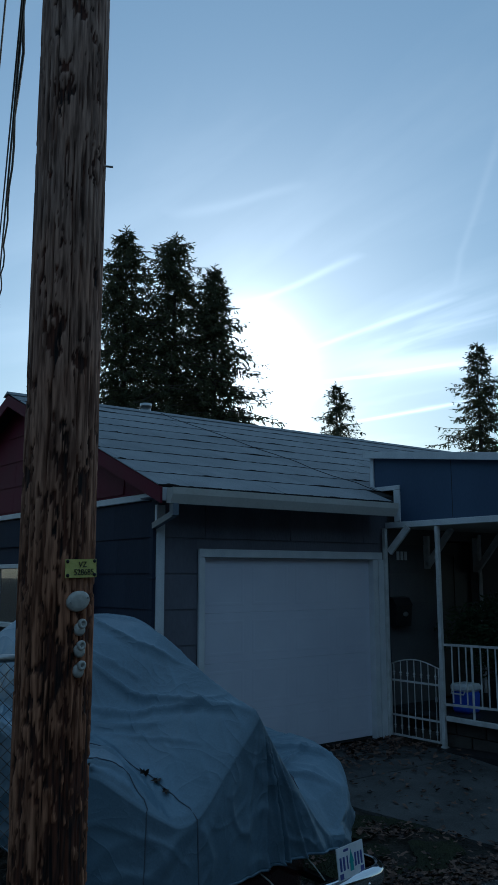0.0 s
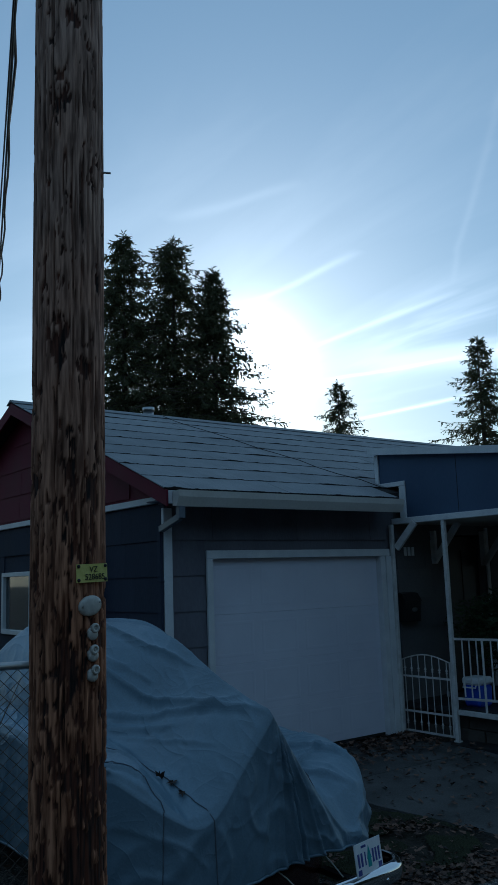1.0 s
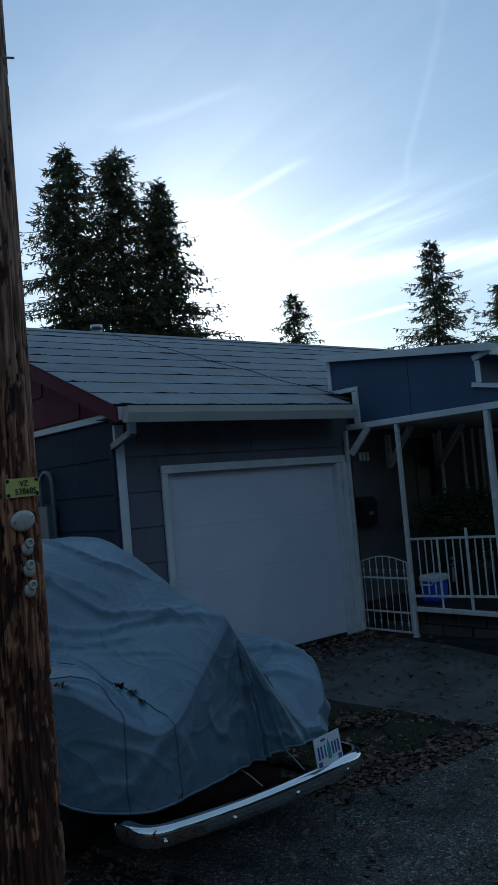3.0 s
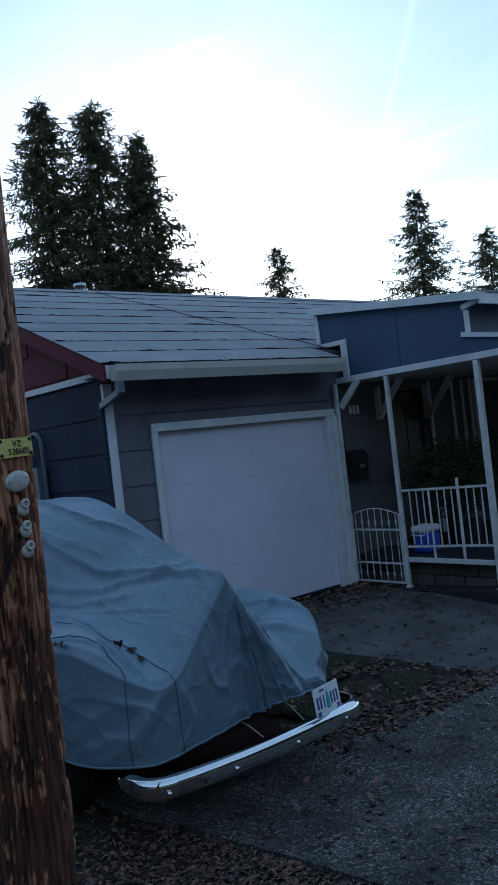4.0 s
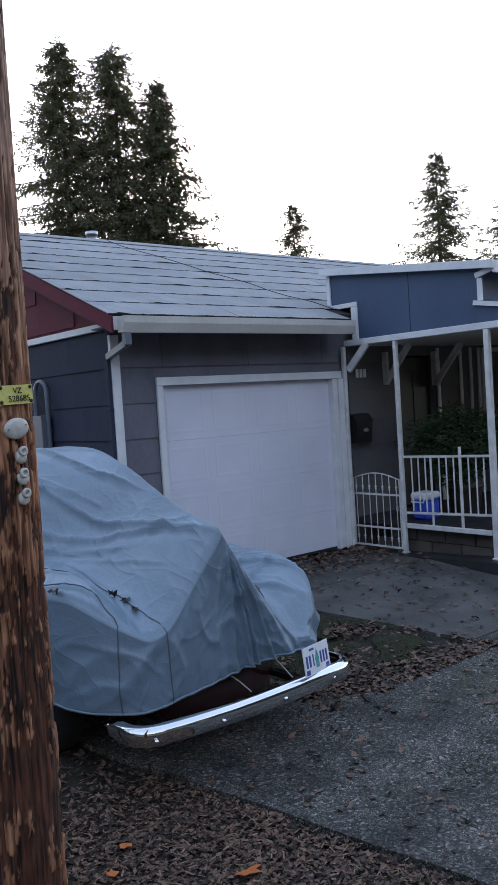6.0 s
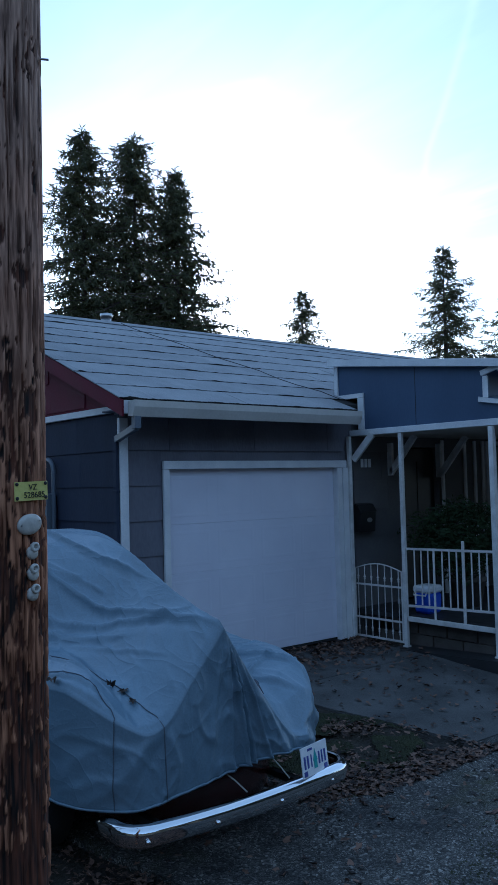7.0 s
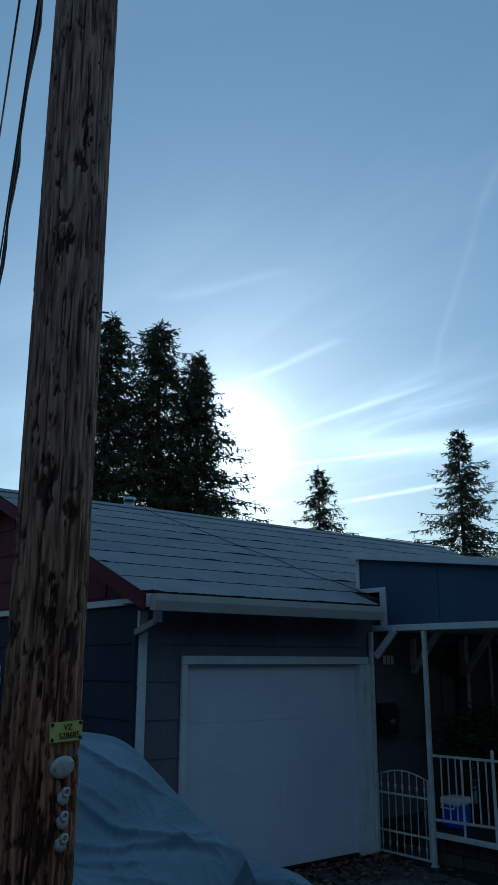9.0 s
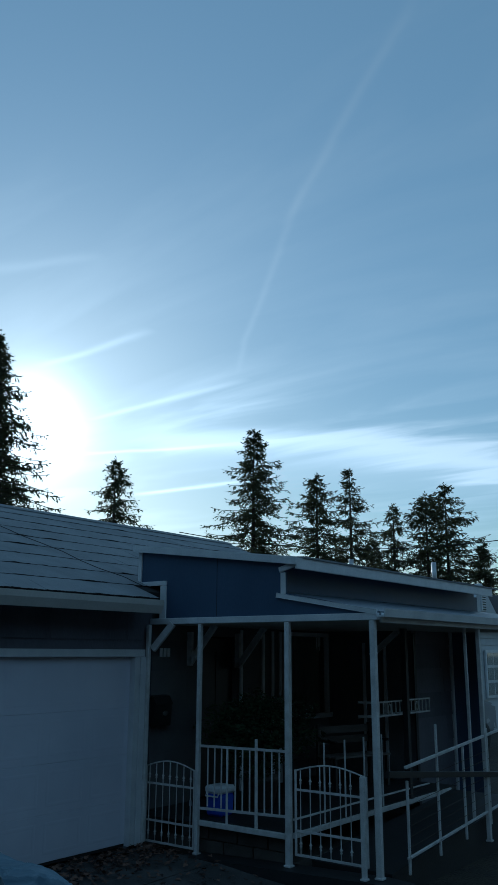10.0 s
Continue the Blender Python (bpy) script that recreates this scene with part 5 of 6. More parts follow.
def build_car():
    c = thing("car", (CX, 7.8, -0.2), "old maroon sedan with a chrome bumper under a cloth cover", "car")
    bm = bmesh.new()
    loops = []
    for z, g in ((0.08, 0.86), (0.2, 0.94), (0.45, 0.97), (0.62, 0.93), (0.7, 0.8)):
        ring = []
        for i in range(48):
            a = math.tau * i / 48
            ca, sa = math.cos(a), math.sin(a)
            rr = (abs(ca) ** 3.2 + abs(sa) ** 3.2) ** (-1 / 3.2)
            ring.append(bm.verts.new((CX + 0.88 * g * ca * rr, 7.85 + 2.27 * (0.96 + 0.04 * g) * sa * rr, z)))
        loops.append(ring)
    for a, b in zip(loops, loops[1:]):
        for k in range(48):
            bm.faces.new((a[k], a[(k + 1) % 48], b[(k + 1) % 48], b[k]))
    bm.faces.new(loops[0][::-1]), bm.faces.new(loops[-1])
    part("body", bm, M_BODY, c, "dark maroon body", smooth=True)
    part("cabin", box(CX - 0.42, CX + 0.42, 7.4, 8.5, 0.68, 1.2, bevel=0.15), M_BODY, c)
    # bumper: a bowed channel with rolled edges, wrapping round at its ends
    bm = bmesh.new()
    prof = [(0.0, -0.092), (-0.03, -0.09), (-0.048, -0.078), (-0.056, -0.055), (-0.06, -0.01), (-0.062, 0.025), (-0.057, 0.05), (-0.047, 0.07), (-0.032, 0.084), (-0.014, 0.09), (0.0, 0.086), (0.0, 0.0), (0.0, -0.085)]
    line = []
    n = 56
    for i in range(n + 1):
        k = 2 * i / n - 1
        run = abs(k) * 1.0
        if run < 0.65:
            x, y = run, 5.33 + 0.075 * (run / 0.81) ** 2
        else:
            a = min((run - 0.65) / 0.12, 1.45)
            x, y = 0.65 + 0.12 * math.sin(a), 5.378 + 0.12 * (1 - math.cos(a)) + max(0.0, run - 0.824)
        x = CX + 0.04 + math.copysign(x, k)
        line.append(Vector((x, y, 0.184)))
    loops = []
    for i, p in enumerate(line):
        t = (line[min(i + 1, n)] - line[max(i - 1, 0)]).normalized()
        o = Vector((t.y, -t.x, 0))
        taper = 1 - 0.1 * max(0.0, (abs(2 * i / n - 1) - 0.85) / 0.15) ** 2
        loops.append([bm.verts.new(p - o * d + Vector((0, 0, 0.64 * z * taper))) for d, z in prof])
    m = len(prof)
    for a, b in zip(loops, loops[1:]):
        for k in range(m):
            bm.faces.new((a[k], a[(k + 1) % m], b[(k + 1) % m], b[k]))
    bm.faces.new(loops[0]), bm.faces.new(loops[-1][::-1])
    bmesh.ops.recalc_face_normals(bm, faces=bm.faces)
    bumper = part("bumper", bm, M_CHROME, c, "curved chrome bumper with round bolts", smooth=True)
    for x in (0.82, 1.23, 1.68, 2.12):
        k = (x - CX) / 0.8
        y = 5.33 + 0.075 * k * k - 0.062
        part("bolt", lathe((x, y + 0.01, 0.17), (x, y - 0.012, 0.17), ((0, 0.014), (0.6, 0.014), (0.9, 0.008), (1, 0.002)), 10), M_CHROME, bumper, smooth=True)
    for x in (1.0, 2.0):
        part("bumper_bracket", beam((x, 5.36, 0.15), (x, 5.75, 0.15), 0.05, 0.03), M_BLACK, c)
    # licence plate, hung askew
    pl = part("licence_plate", box(-0.153, 0.153, -0.003, 0.003, -0.078, 0.078, bevel=0), M_PLATE, None, "white licence plate hanging askew")
    bars = [(-0.13, -0.112), (-0.094, -0.076), (-0.05, -0.04), (0.04, 0.056), (0.075, 0.09), (0.11, 0.126)]
    pieces = [box(a, b, -0.006, -0.0035, -0.035, 0.03, bevel=0) for a, b in bars]
    tree = prism([(-0.018, -0.05), (0.022, -0.05), (0.02, -0.01), (0.028, -0.01), (0.002, 0.055), (-0.024, -0.01), (-0.016, -0.01)], "y", -0.005, -0.0035)
    head = box(-0.08, -0.025, -0.005, -0.0035, 0.052, 0.064, bevel=0)
    kids = [(p, M_PLATEBLUE) for p in pieces] + [(tree, M_PLATEGREEN), (head, M_PLATEBLUE), (box(-0.14, -0.1, -0.005, -0.0035, -0.072, -0.046, bevel=0), M_PLATEBLUE), (box(0.1, 0.14, -0.005, -0.0035, -0.072, -0.046, bevel=0), M_PLATEBLUE)]
    for bm, mat in kids:
        part("plate_mark", bm, mat, pl)
    pl.parent = c
    pl.matrix_basis = Matrix.Translation(Vector((2.0, 5.335, 0.32)) - BASE[c]) @ pose(0, 0, 0, -8, 3, 17) @ Matrix.Diagonal((1, 1, 1.08, 1))
    for x in (0.78, 2.22):
        for y in (6.5, 9.2):
            ty = part("tyre", lathe((x - 0.1, y, 0.13), (x + 0.1, y, 0.13), ((0, 0.22), (0.02, 0.3), (0.15, 0.33), (0.85, 0.33), (0.98, 0.3), (1, 0.22)), 32), M_TYRE, c, smooth=True)
            part("hub_cap", lathe((x - 0.11, y, 0.13), (x + 0.11, y, 0.13), ((0, 0.1), (0.1, 0.2), (0.9, 0.2), (1, 0.1)), 24), M_CHROME, ty, smooth=True)


build_car()
for x0, x1 in ((1.42, 1.5), (1.78, 1.82)):
    t = thing("tie_cord", (x0, 5.45, 0.3), "thin pale cord tying the car cover down", "cord", "tie cords")
    part("cord", tube([(x0, 5.46, 0.34), ((x0 + x1) / 2, 5.42, 0.3), (x1, 5.36, 0.24)], 0.004, 5), M_CURTAIN, t)

# ---- utility pole ----
POLE = Vector((-0.35, 4.289, 0.0))
VIEW = Vector((0.417, 0.909, 0))         # from the street side into the lot
RIGHT = Vector((0.909, -0.417, 0))


def pole_r(z):
    return 0.127 - 0.0006 * z


def build_pole():
    sides = 200
    zs = [-0.5 + i * 0.0125 for i in range(440)] + [5.0 + i * 0.05 for i in range(1, 72)]
    verts, faces, flakes = [], [], []
    for z in zs:
        for i in range(sides):
            a = math.tau * i / sides
            ca, sa = math.cos(a), math.sin(a)
            warp = 0.25 * noise.noise((ca * 2, sa * 2, z * 1.5))
            v = noise.noise((ca * 2.4 + warp, sa * 2.4, z * 4.5)) * 0.9 + 0.9 * noise.noise((ca * 5.0, sa * 5.0 + warp, z * 13.0 + 7)) + 0.6 * noise.noise((ca * 12, sa * 12, z * 32.0 + 3)) + 0.35 * noise.noise((ca * 34, sa * 34, z * 40.0))
            edge = -0.12 - 0.5 * smooth01(2.0, 3.2, z) + 0.55 * smooth01(1.7, 0.7, z)
            f = smooth01(edge - 0.02, edge + 0.02, v)
            crack = 1 - smooth01(0.02, 0.1, abs(noise.noise((ca * 8 + 4, sa * 8, z * 0.6)) + 0.25 * noise.noise((ca * 20, sa * 20, z * 5))))
            f *= 1 - 0.85 * crack
            grain = noise.noise((ca * 30, sa * 30, z * 2.2))
            r = pole_r(z) - 0.008 * (1 - f) + 0.002 * grain - 0.007 * crack + 0.003 * noise.noise((ca * 2, sa * 2, z * 0.7))
            verts.append((POLE.x + ca * r, POLE.y + sa * r, z))
            flakes.append(f)
    for j in range(len(zs) - 1):
        for i in range(sides):
            k = (i + 1) % sides
            faces.append((j * sides + i, j * sides + k, (j + 1) * sides + k, (j + 1) * sides + i))
    p = thing("utility_pole", (POLE.x, POLE.y, -0.4), "weathered wooden utility pole with peeling cracked surface", "utility pole")
    shaft = from_arrays("shaft", verts, faces, M_POLE, p, smooth=True)
    at = shaft.data.attributes.new("flake", "FLOAT", "POINT")
    at.data.foreach_set("value", flakes)
    part("top_cap", lathe((POLE.x, POLE.y, 8.5), (POLE.x, POLE.y, 8.54), ((0, 0.12), (1, 0.1)), 24), M_STEEL, p)
    nail = POLE + RIGHT * 0.115 - VIEW * 0.03 + Vector((0, 0, 3.42))
    part("nail", rod(nail, nail + RIGHT * 0.035, 0.004), M_STEEL, p)


build_pole()


def on_pole(deg, z, out=0.0):
    """A frame on the pole's skin: x to the right, y into the wood, z up. deg: round from the street-facing line to its right."""
    d = -VIEW * math.cos(radians(deg)) + RIGHT * math.sin(radians(deg))
    x = Vector((-d.y, d.x, 0))
    pos = POLE + d * (pole_r(z) + out) + Vector((0, 0, z))
    m = Matrix.Identity(4)
    for i, c in enumerate((x, -d, Vector((0, 0, 1)))):
        for k in range(3):
            m[k][i] = c[k]
    m.translation = pos
    return m


def placed(ob, m):
    ob.matrix_basis = m
    return ob


def writing(text, size, x, z, parent):
    cu = bpy.data.curves.new("writing", "FONT")
    cu.body, cu.size, cu.align_x, cu.extrude = text, size, "CENTER", 0.0006
    cu.materials.append(M_INK)
    ob = new("lettering", cu)
    ob.parent = parent
    ob.matrix_basis = Matrix.Translation((x, -0.0035, z)) @ pose(0, 0, 0, 90, 0, 0)
    return ob


tag = tagged(part("pole_tag", box(-0.062, 0.062, -0.0015, 0.0015, -0.03, 0.03, bevel=0), M_TAG), "yellow metal number tag nailed to the pole", "sign")
placed(tag, on_pole(35, 1.962, 0.006) @ pose(0, 0, 0, 0, -1.5, 0))
writing("VZ", 0.026, 0.005, 0.004, tag)
writing("528685", 0.027, 0.01, -0.021, tag)
for x in (-0.054, 0.054):
    for z in (-0.022, 0.023):
        part("screw", lathe((x, 0, z), (x, -0.006, z), ((0, 0.006), (0.6, 0.006), (1, 0.003)), 10), M_INK, tag)


def disc(name, label, cat, m, w, h, group=""):
    bm = bmesh.new()
    lathe((0, 0.004, 0), (0, -0.012, 0), ((0, 0.5), (0.45, 0.5), (0.7, 0.45), (0.9, 0.3), (1, 0.05)), 28, bm)
    for v in bm.verts:
        v.co.x, v.co.z = v.co.x * w, v.co.z * h
    return placed(tagged(part(name, bm, M_PORCELAIN, smooth=True), label, cat, group), m)


oval = disc("oval_reflector", "milky oval reflector disc nailed to the pole", "reflector", on_pole(33, 1.856, 0.001) @ pose(0, 0, 0, 0, -12, 0), 0.088, 0.066)
for x in (-0.033, 0.033):
    part("nail", rod((x, -0.004, 0.004), (x, -0.012, 0.004), 0.003), M_STEEL, oval)
for z, turn in ((1.772, 4), (1.704, -8), (1.64, 11)):
    k = disc("pole_button", "milky plastic spool stud nailed to the pole", "reflector", on_pole(37, z, 0.001) @ pose(0, 0, 0, 0, turn, 0), 0.04, 0.03, "pole buttons")
    bm = bmesh.new()
    lathe((0, 0.0, 0.012), (0, -0.02, 0.012), ((0, 0.011), (0.45, 0.011), (0.55, 0.016), (0.9, 0.0155), (1, 0.013), (1, 0.008), (0.8, 0.0065)), 20, bm)
    part("boss", bm, M_PORCELAIN, k, smooth=True)
    part("rivet", lathe((0, -0.014, 0.012), (0, -0.018, 0.012), ((0, 0.005), (1, 0.004)), 12), M_STEEL, k, "dark nail head")
    part("flange", lathe((0, 0.002, -0.008), (0, -0.013, -0.008), ((0, 0.02), (0.5, 0.02), (0.8, 0.017), (1, 0.009)), 22), M_PORCELAIN, k, smooth=True)


def overhead(name, start, end, sag, r, wiggle=0.0):
    w = thing(name, start, "black overhead cable running from the pole", "cable", "overhead cables")
    pts = []
    for i in range(41):
        k = i / 40
        p = Vector(start).lerp(Vector(end), k)
        p.z -= sag * 4 * k * (1 - k)
        if wiggle:
            p += Vector((math.sin(i * 1.9), math.cos(i * 2.3), math.sin(i * 3.1))) * wiggle
        pts.append(p)
    part("wire", tube(pts, r, 6), M_WIRE, w)


def ray_end(az, el, dist):
    return (-1.6 + dist * math.sin(radians(az)), 1.56 + dist * math.cos(radians(az)), 1.93 + dist * math.tan(radians(el)))


overhead("overhead_cable", (-0.47, 4.2, 6.9), ray_end(19.9, 14.2, 34), 0.4, 0.016, 0.02)
overhead("overhead_cable", (-0.48, 4.25, 6.3), ray_end(19.6, 11.5, 34), 0.5, 0.012)
overhead("overhead_cable", (-0.48, 4.25, 6.22), ray_end(19.3, 11.0, 34), 0.5, 0.009)
overhead("overhead_cable", (-0.5, 4.2, 7.9), ray_end(18.6, 17.5, 34), 0.4, 0.012)
overhead("overhead_cable", ray_end(48, 8.2, 60), ray_end(75, 8.2, 60), 1.4, 0.03)

# ---- trees ----


def conifer(dist, az, el, low_r, seed, label, lacy=0.0, limbs=330, ragged=0.25, power=0.8, hang=1.0):
    r = random.Random(seed)
    x, y = -1.6 + dist * math.sin(radians(az)), 1.56 + dist * math.cos(radians(az))
    h = 1.93 + dist * math.tan(radians(el)) + 0.4
    base = Vector((x, y, -0.6))
    t = thing("conifer", base, label, "tree", "conifers")
    part("trunk", lathe(base, base + Vector((0, 0, h)), ((0, h * 0.017), (0.5, h * 0.009), (0.97, 0.02), (1, 0.008)), 10), M_TRUNK, t, smooth=True)
    verts, faces = [], []

    def blade(p, d, length, width):
        s = d.cross(Vector((r.gauss(0, 1), r.gauss(0, 1), r.gauss(0, 1)))).normalized() * width / 2
        k = len(verts)
        m = p + d * length * 0.45
        verts.extend((p, m + s, p + d * length, m - s))
        faces.append((k, k + 1, k + 2, k + 3))
    wood = bmesh.new()
    for i in range(limbs):
        k = 0.16 + 0.83 * ((i + r.random()) / limbs) ** 0.92
        z = h * k
        reach = low_r * (1 - k) ** power * r.uniform(1 - 2.2 * ragged, 1 + ragged) / 0.84 ** power + 0.12
        if r.random() < lacy * 0.5:
            continue
        a = r.uniform(0, math.tau)
        out = Vector((math.cos(a), math.sin(a), 0))
        rise = r.uniform(-0.1, 0.25) - 0.25 * (1 - k)
        pts = []
        for j in range(6):
            s = j / 5
            pts.append(base + Vector((0, 0, z)) + out * reach * s + Vector((0, 0, reach * (rise * s - 0.28 * hang * s * s + 0.16 * s ** 4))))
        tube(pts, 0.012 + 0.012 * reach / 3, 3, wood)
        n = int((7 + reach * 6) * (1 - 0.4 * lacy))
        for j in range(n):
            s = r.uniform(0.1, 1.0)
            f = s * 5
            q = int(min(4, f))
            p = pts[q].lerp(pts[q + 1], f - q)
            side = Vector((-out.y, out.x, 0)) * r.choice((-1, 1))
            d = (side * r.uniform(0.1, 0.9) + out * r.uniform(0.1, 0.8) + Vector((0, 0, r.uniform(-1.2, 0.2) * hang))).normalized()
            L = r.uniform(0.3, 0.8) * (0.5 + 0.5 * (1 - s)) * (0.6 + 0.4 * min(1, reach))
            blade(p, d, L, r.uniform(0.06, 0.1))
            for g in range(5):
                e = (d + Vector((r.gauss(0, 0.7), r.gauss(0, 0.7), r.gauss(-0.25, 0.4)))).normalized()
                blade(p + d * L * r.uniform(0.15, 0.9), e, L * r.uniform(0.3, 0.6), r.uniform(0.04, 0.08))
        blade(pts[5], (out + Vector((0, 0, 0.3))).normalized(), 0.3, 0.08)
    part("branchwork", wood, M_TRUNK, t)
    top = base + Vector((0, 0, h))
    for _ in range(14):
        a = r.uniform(0, math.tau)
        blade(top - Vector((0, 0, r.uniform(0, 0.7))), Vector((math.cos(a) * 0.5, math.sin(a) * 0.5, r.uniform(0.2, 1))).normalized(), 0.32, 0.07)
    from_arrays("crown", verts, faces, M_NEEDLE, t)


SPRUCE = "tall dark spruce with drooping boughs behind the house"
conifer(45, 28.6, 23.5, 4.9, 1, SPRUCE, lacy=0.2, limbs=640, hang=1.3, power=0.66, ragged=0.3)
conifer(46, 32.1, 23.2, 5.2, 2, SPRUCE, lacy=0.2, limbs=700, hang=1.2, ragged=0.4, power=0.52)
conifer(45, 34.9, 21.2, 5.7, 3, SPRUCE, lacy=0.1, limbs=620, hang=1.15, power=0.84, ragged=0.28)
conifer(62, 43.5, 13.3, 5.0, 4, "small bushy conifer behind the house roof", limbs=260, ragged=0.35)
FIR = "slender fir with gaps between its boughs, far behind the house"
conifer(58, 53.1, 15.5, 4.7, 5, FIR, lacy=0.25, limbs=460, ragged=0.4, hang=0.7, power=0.72)
conifer(58, 57.5, 12.3, 4.4, 6, FIR, lacy=0.2, limbs=300, ragged=0.42, hang=0.6, power=0.6)
conifer(60, 59.8, 12.8, 4.2, 7, FIR, lacy=0.6, limbs=300, ragged=0.4, hang=0.5)
conifer(62, 62.7, 10.2, 4.4, 8, FIR, lacy=0.4, limbs=240, ragged=0.35)
conifer(60, 64.9, 10.9, 4.6, 9, FIR, lacy=0.2, limbs=280, ragged=0.42, hang=0.5, power=0.6)
conifer(61, 66.2, 11.5, 5.4, 10, FIR, lacy=0.3, limbs=280, ragged=0.45, hang=0.6)
conifer(60, 68.5, 7.6, 2.8, 11, FIR, lacy=0.3, limbs=220, ragged=0.35)
conifer(64, 61.2, 8.0, 3.5, 12, FIR, lacy=0.1, limbs=220, ragged=0.35)
conifer(66, 70.5, 8.5, 4.0, 13, FIR, lacy=0.2, limbs=220, ragged=0.35)


def bare_tree(dist, az, h, seed, label):
    r = random.Random(seed)
    x, y = -1.6 + dist * math.sin(radians(az)), 1.56 + dist * math.cos(radians(az))
    t = thing("bare_tree", (x, y, -0.6), label, "tree")
    bm = bmesh.new()

    def grow(p, d, length, rad, level):
        q = p + d * length * 0.5 + Vector((r.gauss(0, 1), r.gauss(0, 1), r.gauss(0, 1))) * length * 0.04
        e = p + d * length
        tube([p, q, e], rad, 4 if level > 1 else 6, bm)
        if level >= 5:
            return
        for _ in range(3 if level else 5):
            nd = (d + Vector((r.gauss(0, 0.5), r.gauss(0, 0.5), r.uniform(-0.1, 0.5)))).normalized()
            grow(p.lerp(e, r.uniform(0.55, 1.0)), nd, length * r.uniform(0.55, 0.8), rad * 0.6, level + 1)
    grow(Vector((x, y, -0.6)), Vector((0, 0, 1)), h * 0.36, h * 0.016, 0)
    part("branches", bm, M_TWIG, t)


bare_tree(38, 19.5, 11.5, 3, "leafless tree with fine pale twigs beyond the garage")

# ---- unseen foliage screen behind the viewer, added to cut low sky light ----


def sky_screen():
    verts, faces = [], []
    n, m = 150, 9
    for i in range(n + 1):
        a = radians(112 + 232 * i / n)
        for j in range(m):
            k = j / (m - 1)
            top = 13.2 + 3.0 * noise.noise((i * 0.16, 2, 0)) + 1.5 * noise.noise((i * 0.7, 5, 0))
            d = 27 + 1.6 * noise.noise((i * 0.5, j * 0.9, 3)) - 2.0 * k * k
            verts.append((-1.6 + d * math.sin(a), 1.56 + d * math.cos(a), -0.6 + top * k))
    for i in range(n):
        for j in range(m - 1):
            faces.append((i * m + j, (i + 1) * m + j, (i + 1) * m + j + 1, i * m + j + 1))
    tagged(from_arrays("backdrop", verts, faces, M_SCREEN), "unseen dark foliage screen added behind the viewer to block low sky light", "trees", kind="structure")


sky_screen()

# ---- fence and scrub by the pole ----


def chain_fence():
    f = thing("chain_link_fence", (-1.0, 6.2, -0.15), "rusty chain-link fence with a pale top rail", "fence")
    a, b = Vector((0.3, 6.05, 0)), Vector((-3.6, 7.2, 0))
    z0, z1 = -0.15, 1.5
    part("top_rail", rod(a + Vector((0, 0, z1)), b + Vector((0, 0, z1)), 0.022, 10), M_STEEL, f, smooth=True)
    for k in (0.0, 0.62, 1.0):
        p = a.lerp(b, k)
        part("post", rod(p + Vector((0, 0, z0)), p + Vector((0, 0, z1 + 0.05)), 0.03, 10), M_RUSTWIRE, f, smooth=True)
    bm = bmesh.new()
    L = (b - a).length
    h = z1 - z0
    n = int((L + h) / 0.07)
    for i in range(n):
        s = i * 0.07
        for sign in (1, -1):
            u0 = s - h if sign > 0 else s
            u1 = s if sign > 0 else s - h
            za, zb = z0, z1
            def at(u, z):
                p = a.lerp(b, u / L)
                return Vector((p.x, p.y, z))
            lo, hi = max(0.0, min(L, u0)), max(0.0, min(L, u1))
            if abs(lo - hi) < 0.02:
                continue
            t0, t1 = (lo - u0) / (u1 - u0), (hi - u0) / (u1 - u0)
            rod(at(lo, za + (zb - za) * t0), at(hi, za + (zb - za) * t1), 0.0022, 3, bm)
    part("mesh", bm, M_RUSTWIRE, f, "chain-link wire mesh")


chain_fence()


def scrub():
    r = random.Random(21)
    s = thing("scrub", (-0.9, 7.3, -0.2), "tangle of bare twigs and dead stems behind the fence", "shrub")
    bm = bmesh.new()
    for i in range(150):
        x, y = r.uniform(-3.2, 0.2), r.uniform(6.75, 7.6)
        h = r.uniform(0.7, 1.5)
        a = r.uniform(0, math.tau)
        lean = r.uniform(0.1, 0.5)
        p = Vector((x, y, -0.15))
        q = p + Vector((math.cos(a) * lean * 0.4, math.sin(a) * lean * 0.2, h * 0.55))
        e = p + Vector((math.cos(a) * lean, math.sin(a) * lean * 0.5, h))
        tube([p, q, e], 0.005, 4, bm)
        for _ in range(4):
            k = q.lerp(e, r.random())
            tube([k, k + Vector((r.gauss(0, 0.15), r.gauss(0, 0.1), r.uniform(0.05, 0.25)))], 0.0028, 3, bm)
    part("stems", bm, M_TWIG, s)


scrub()

# ---- neighbour's house and car ----


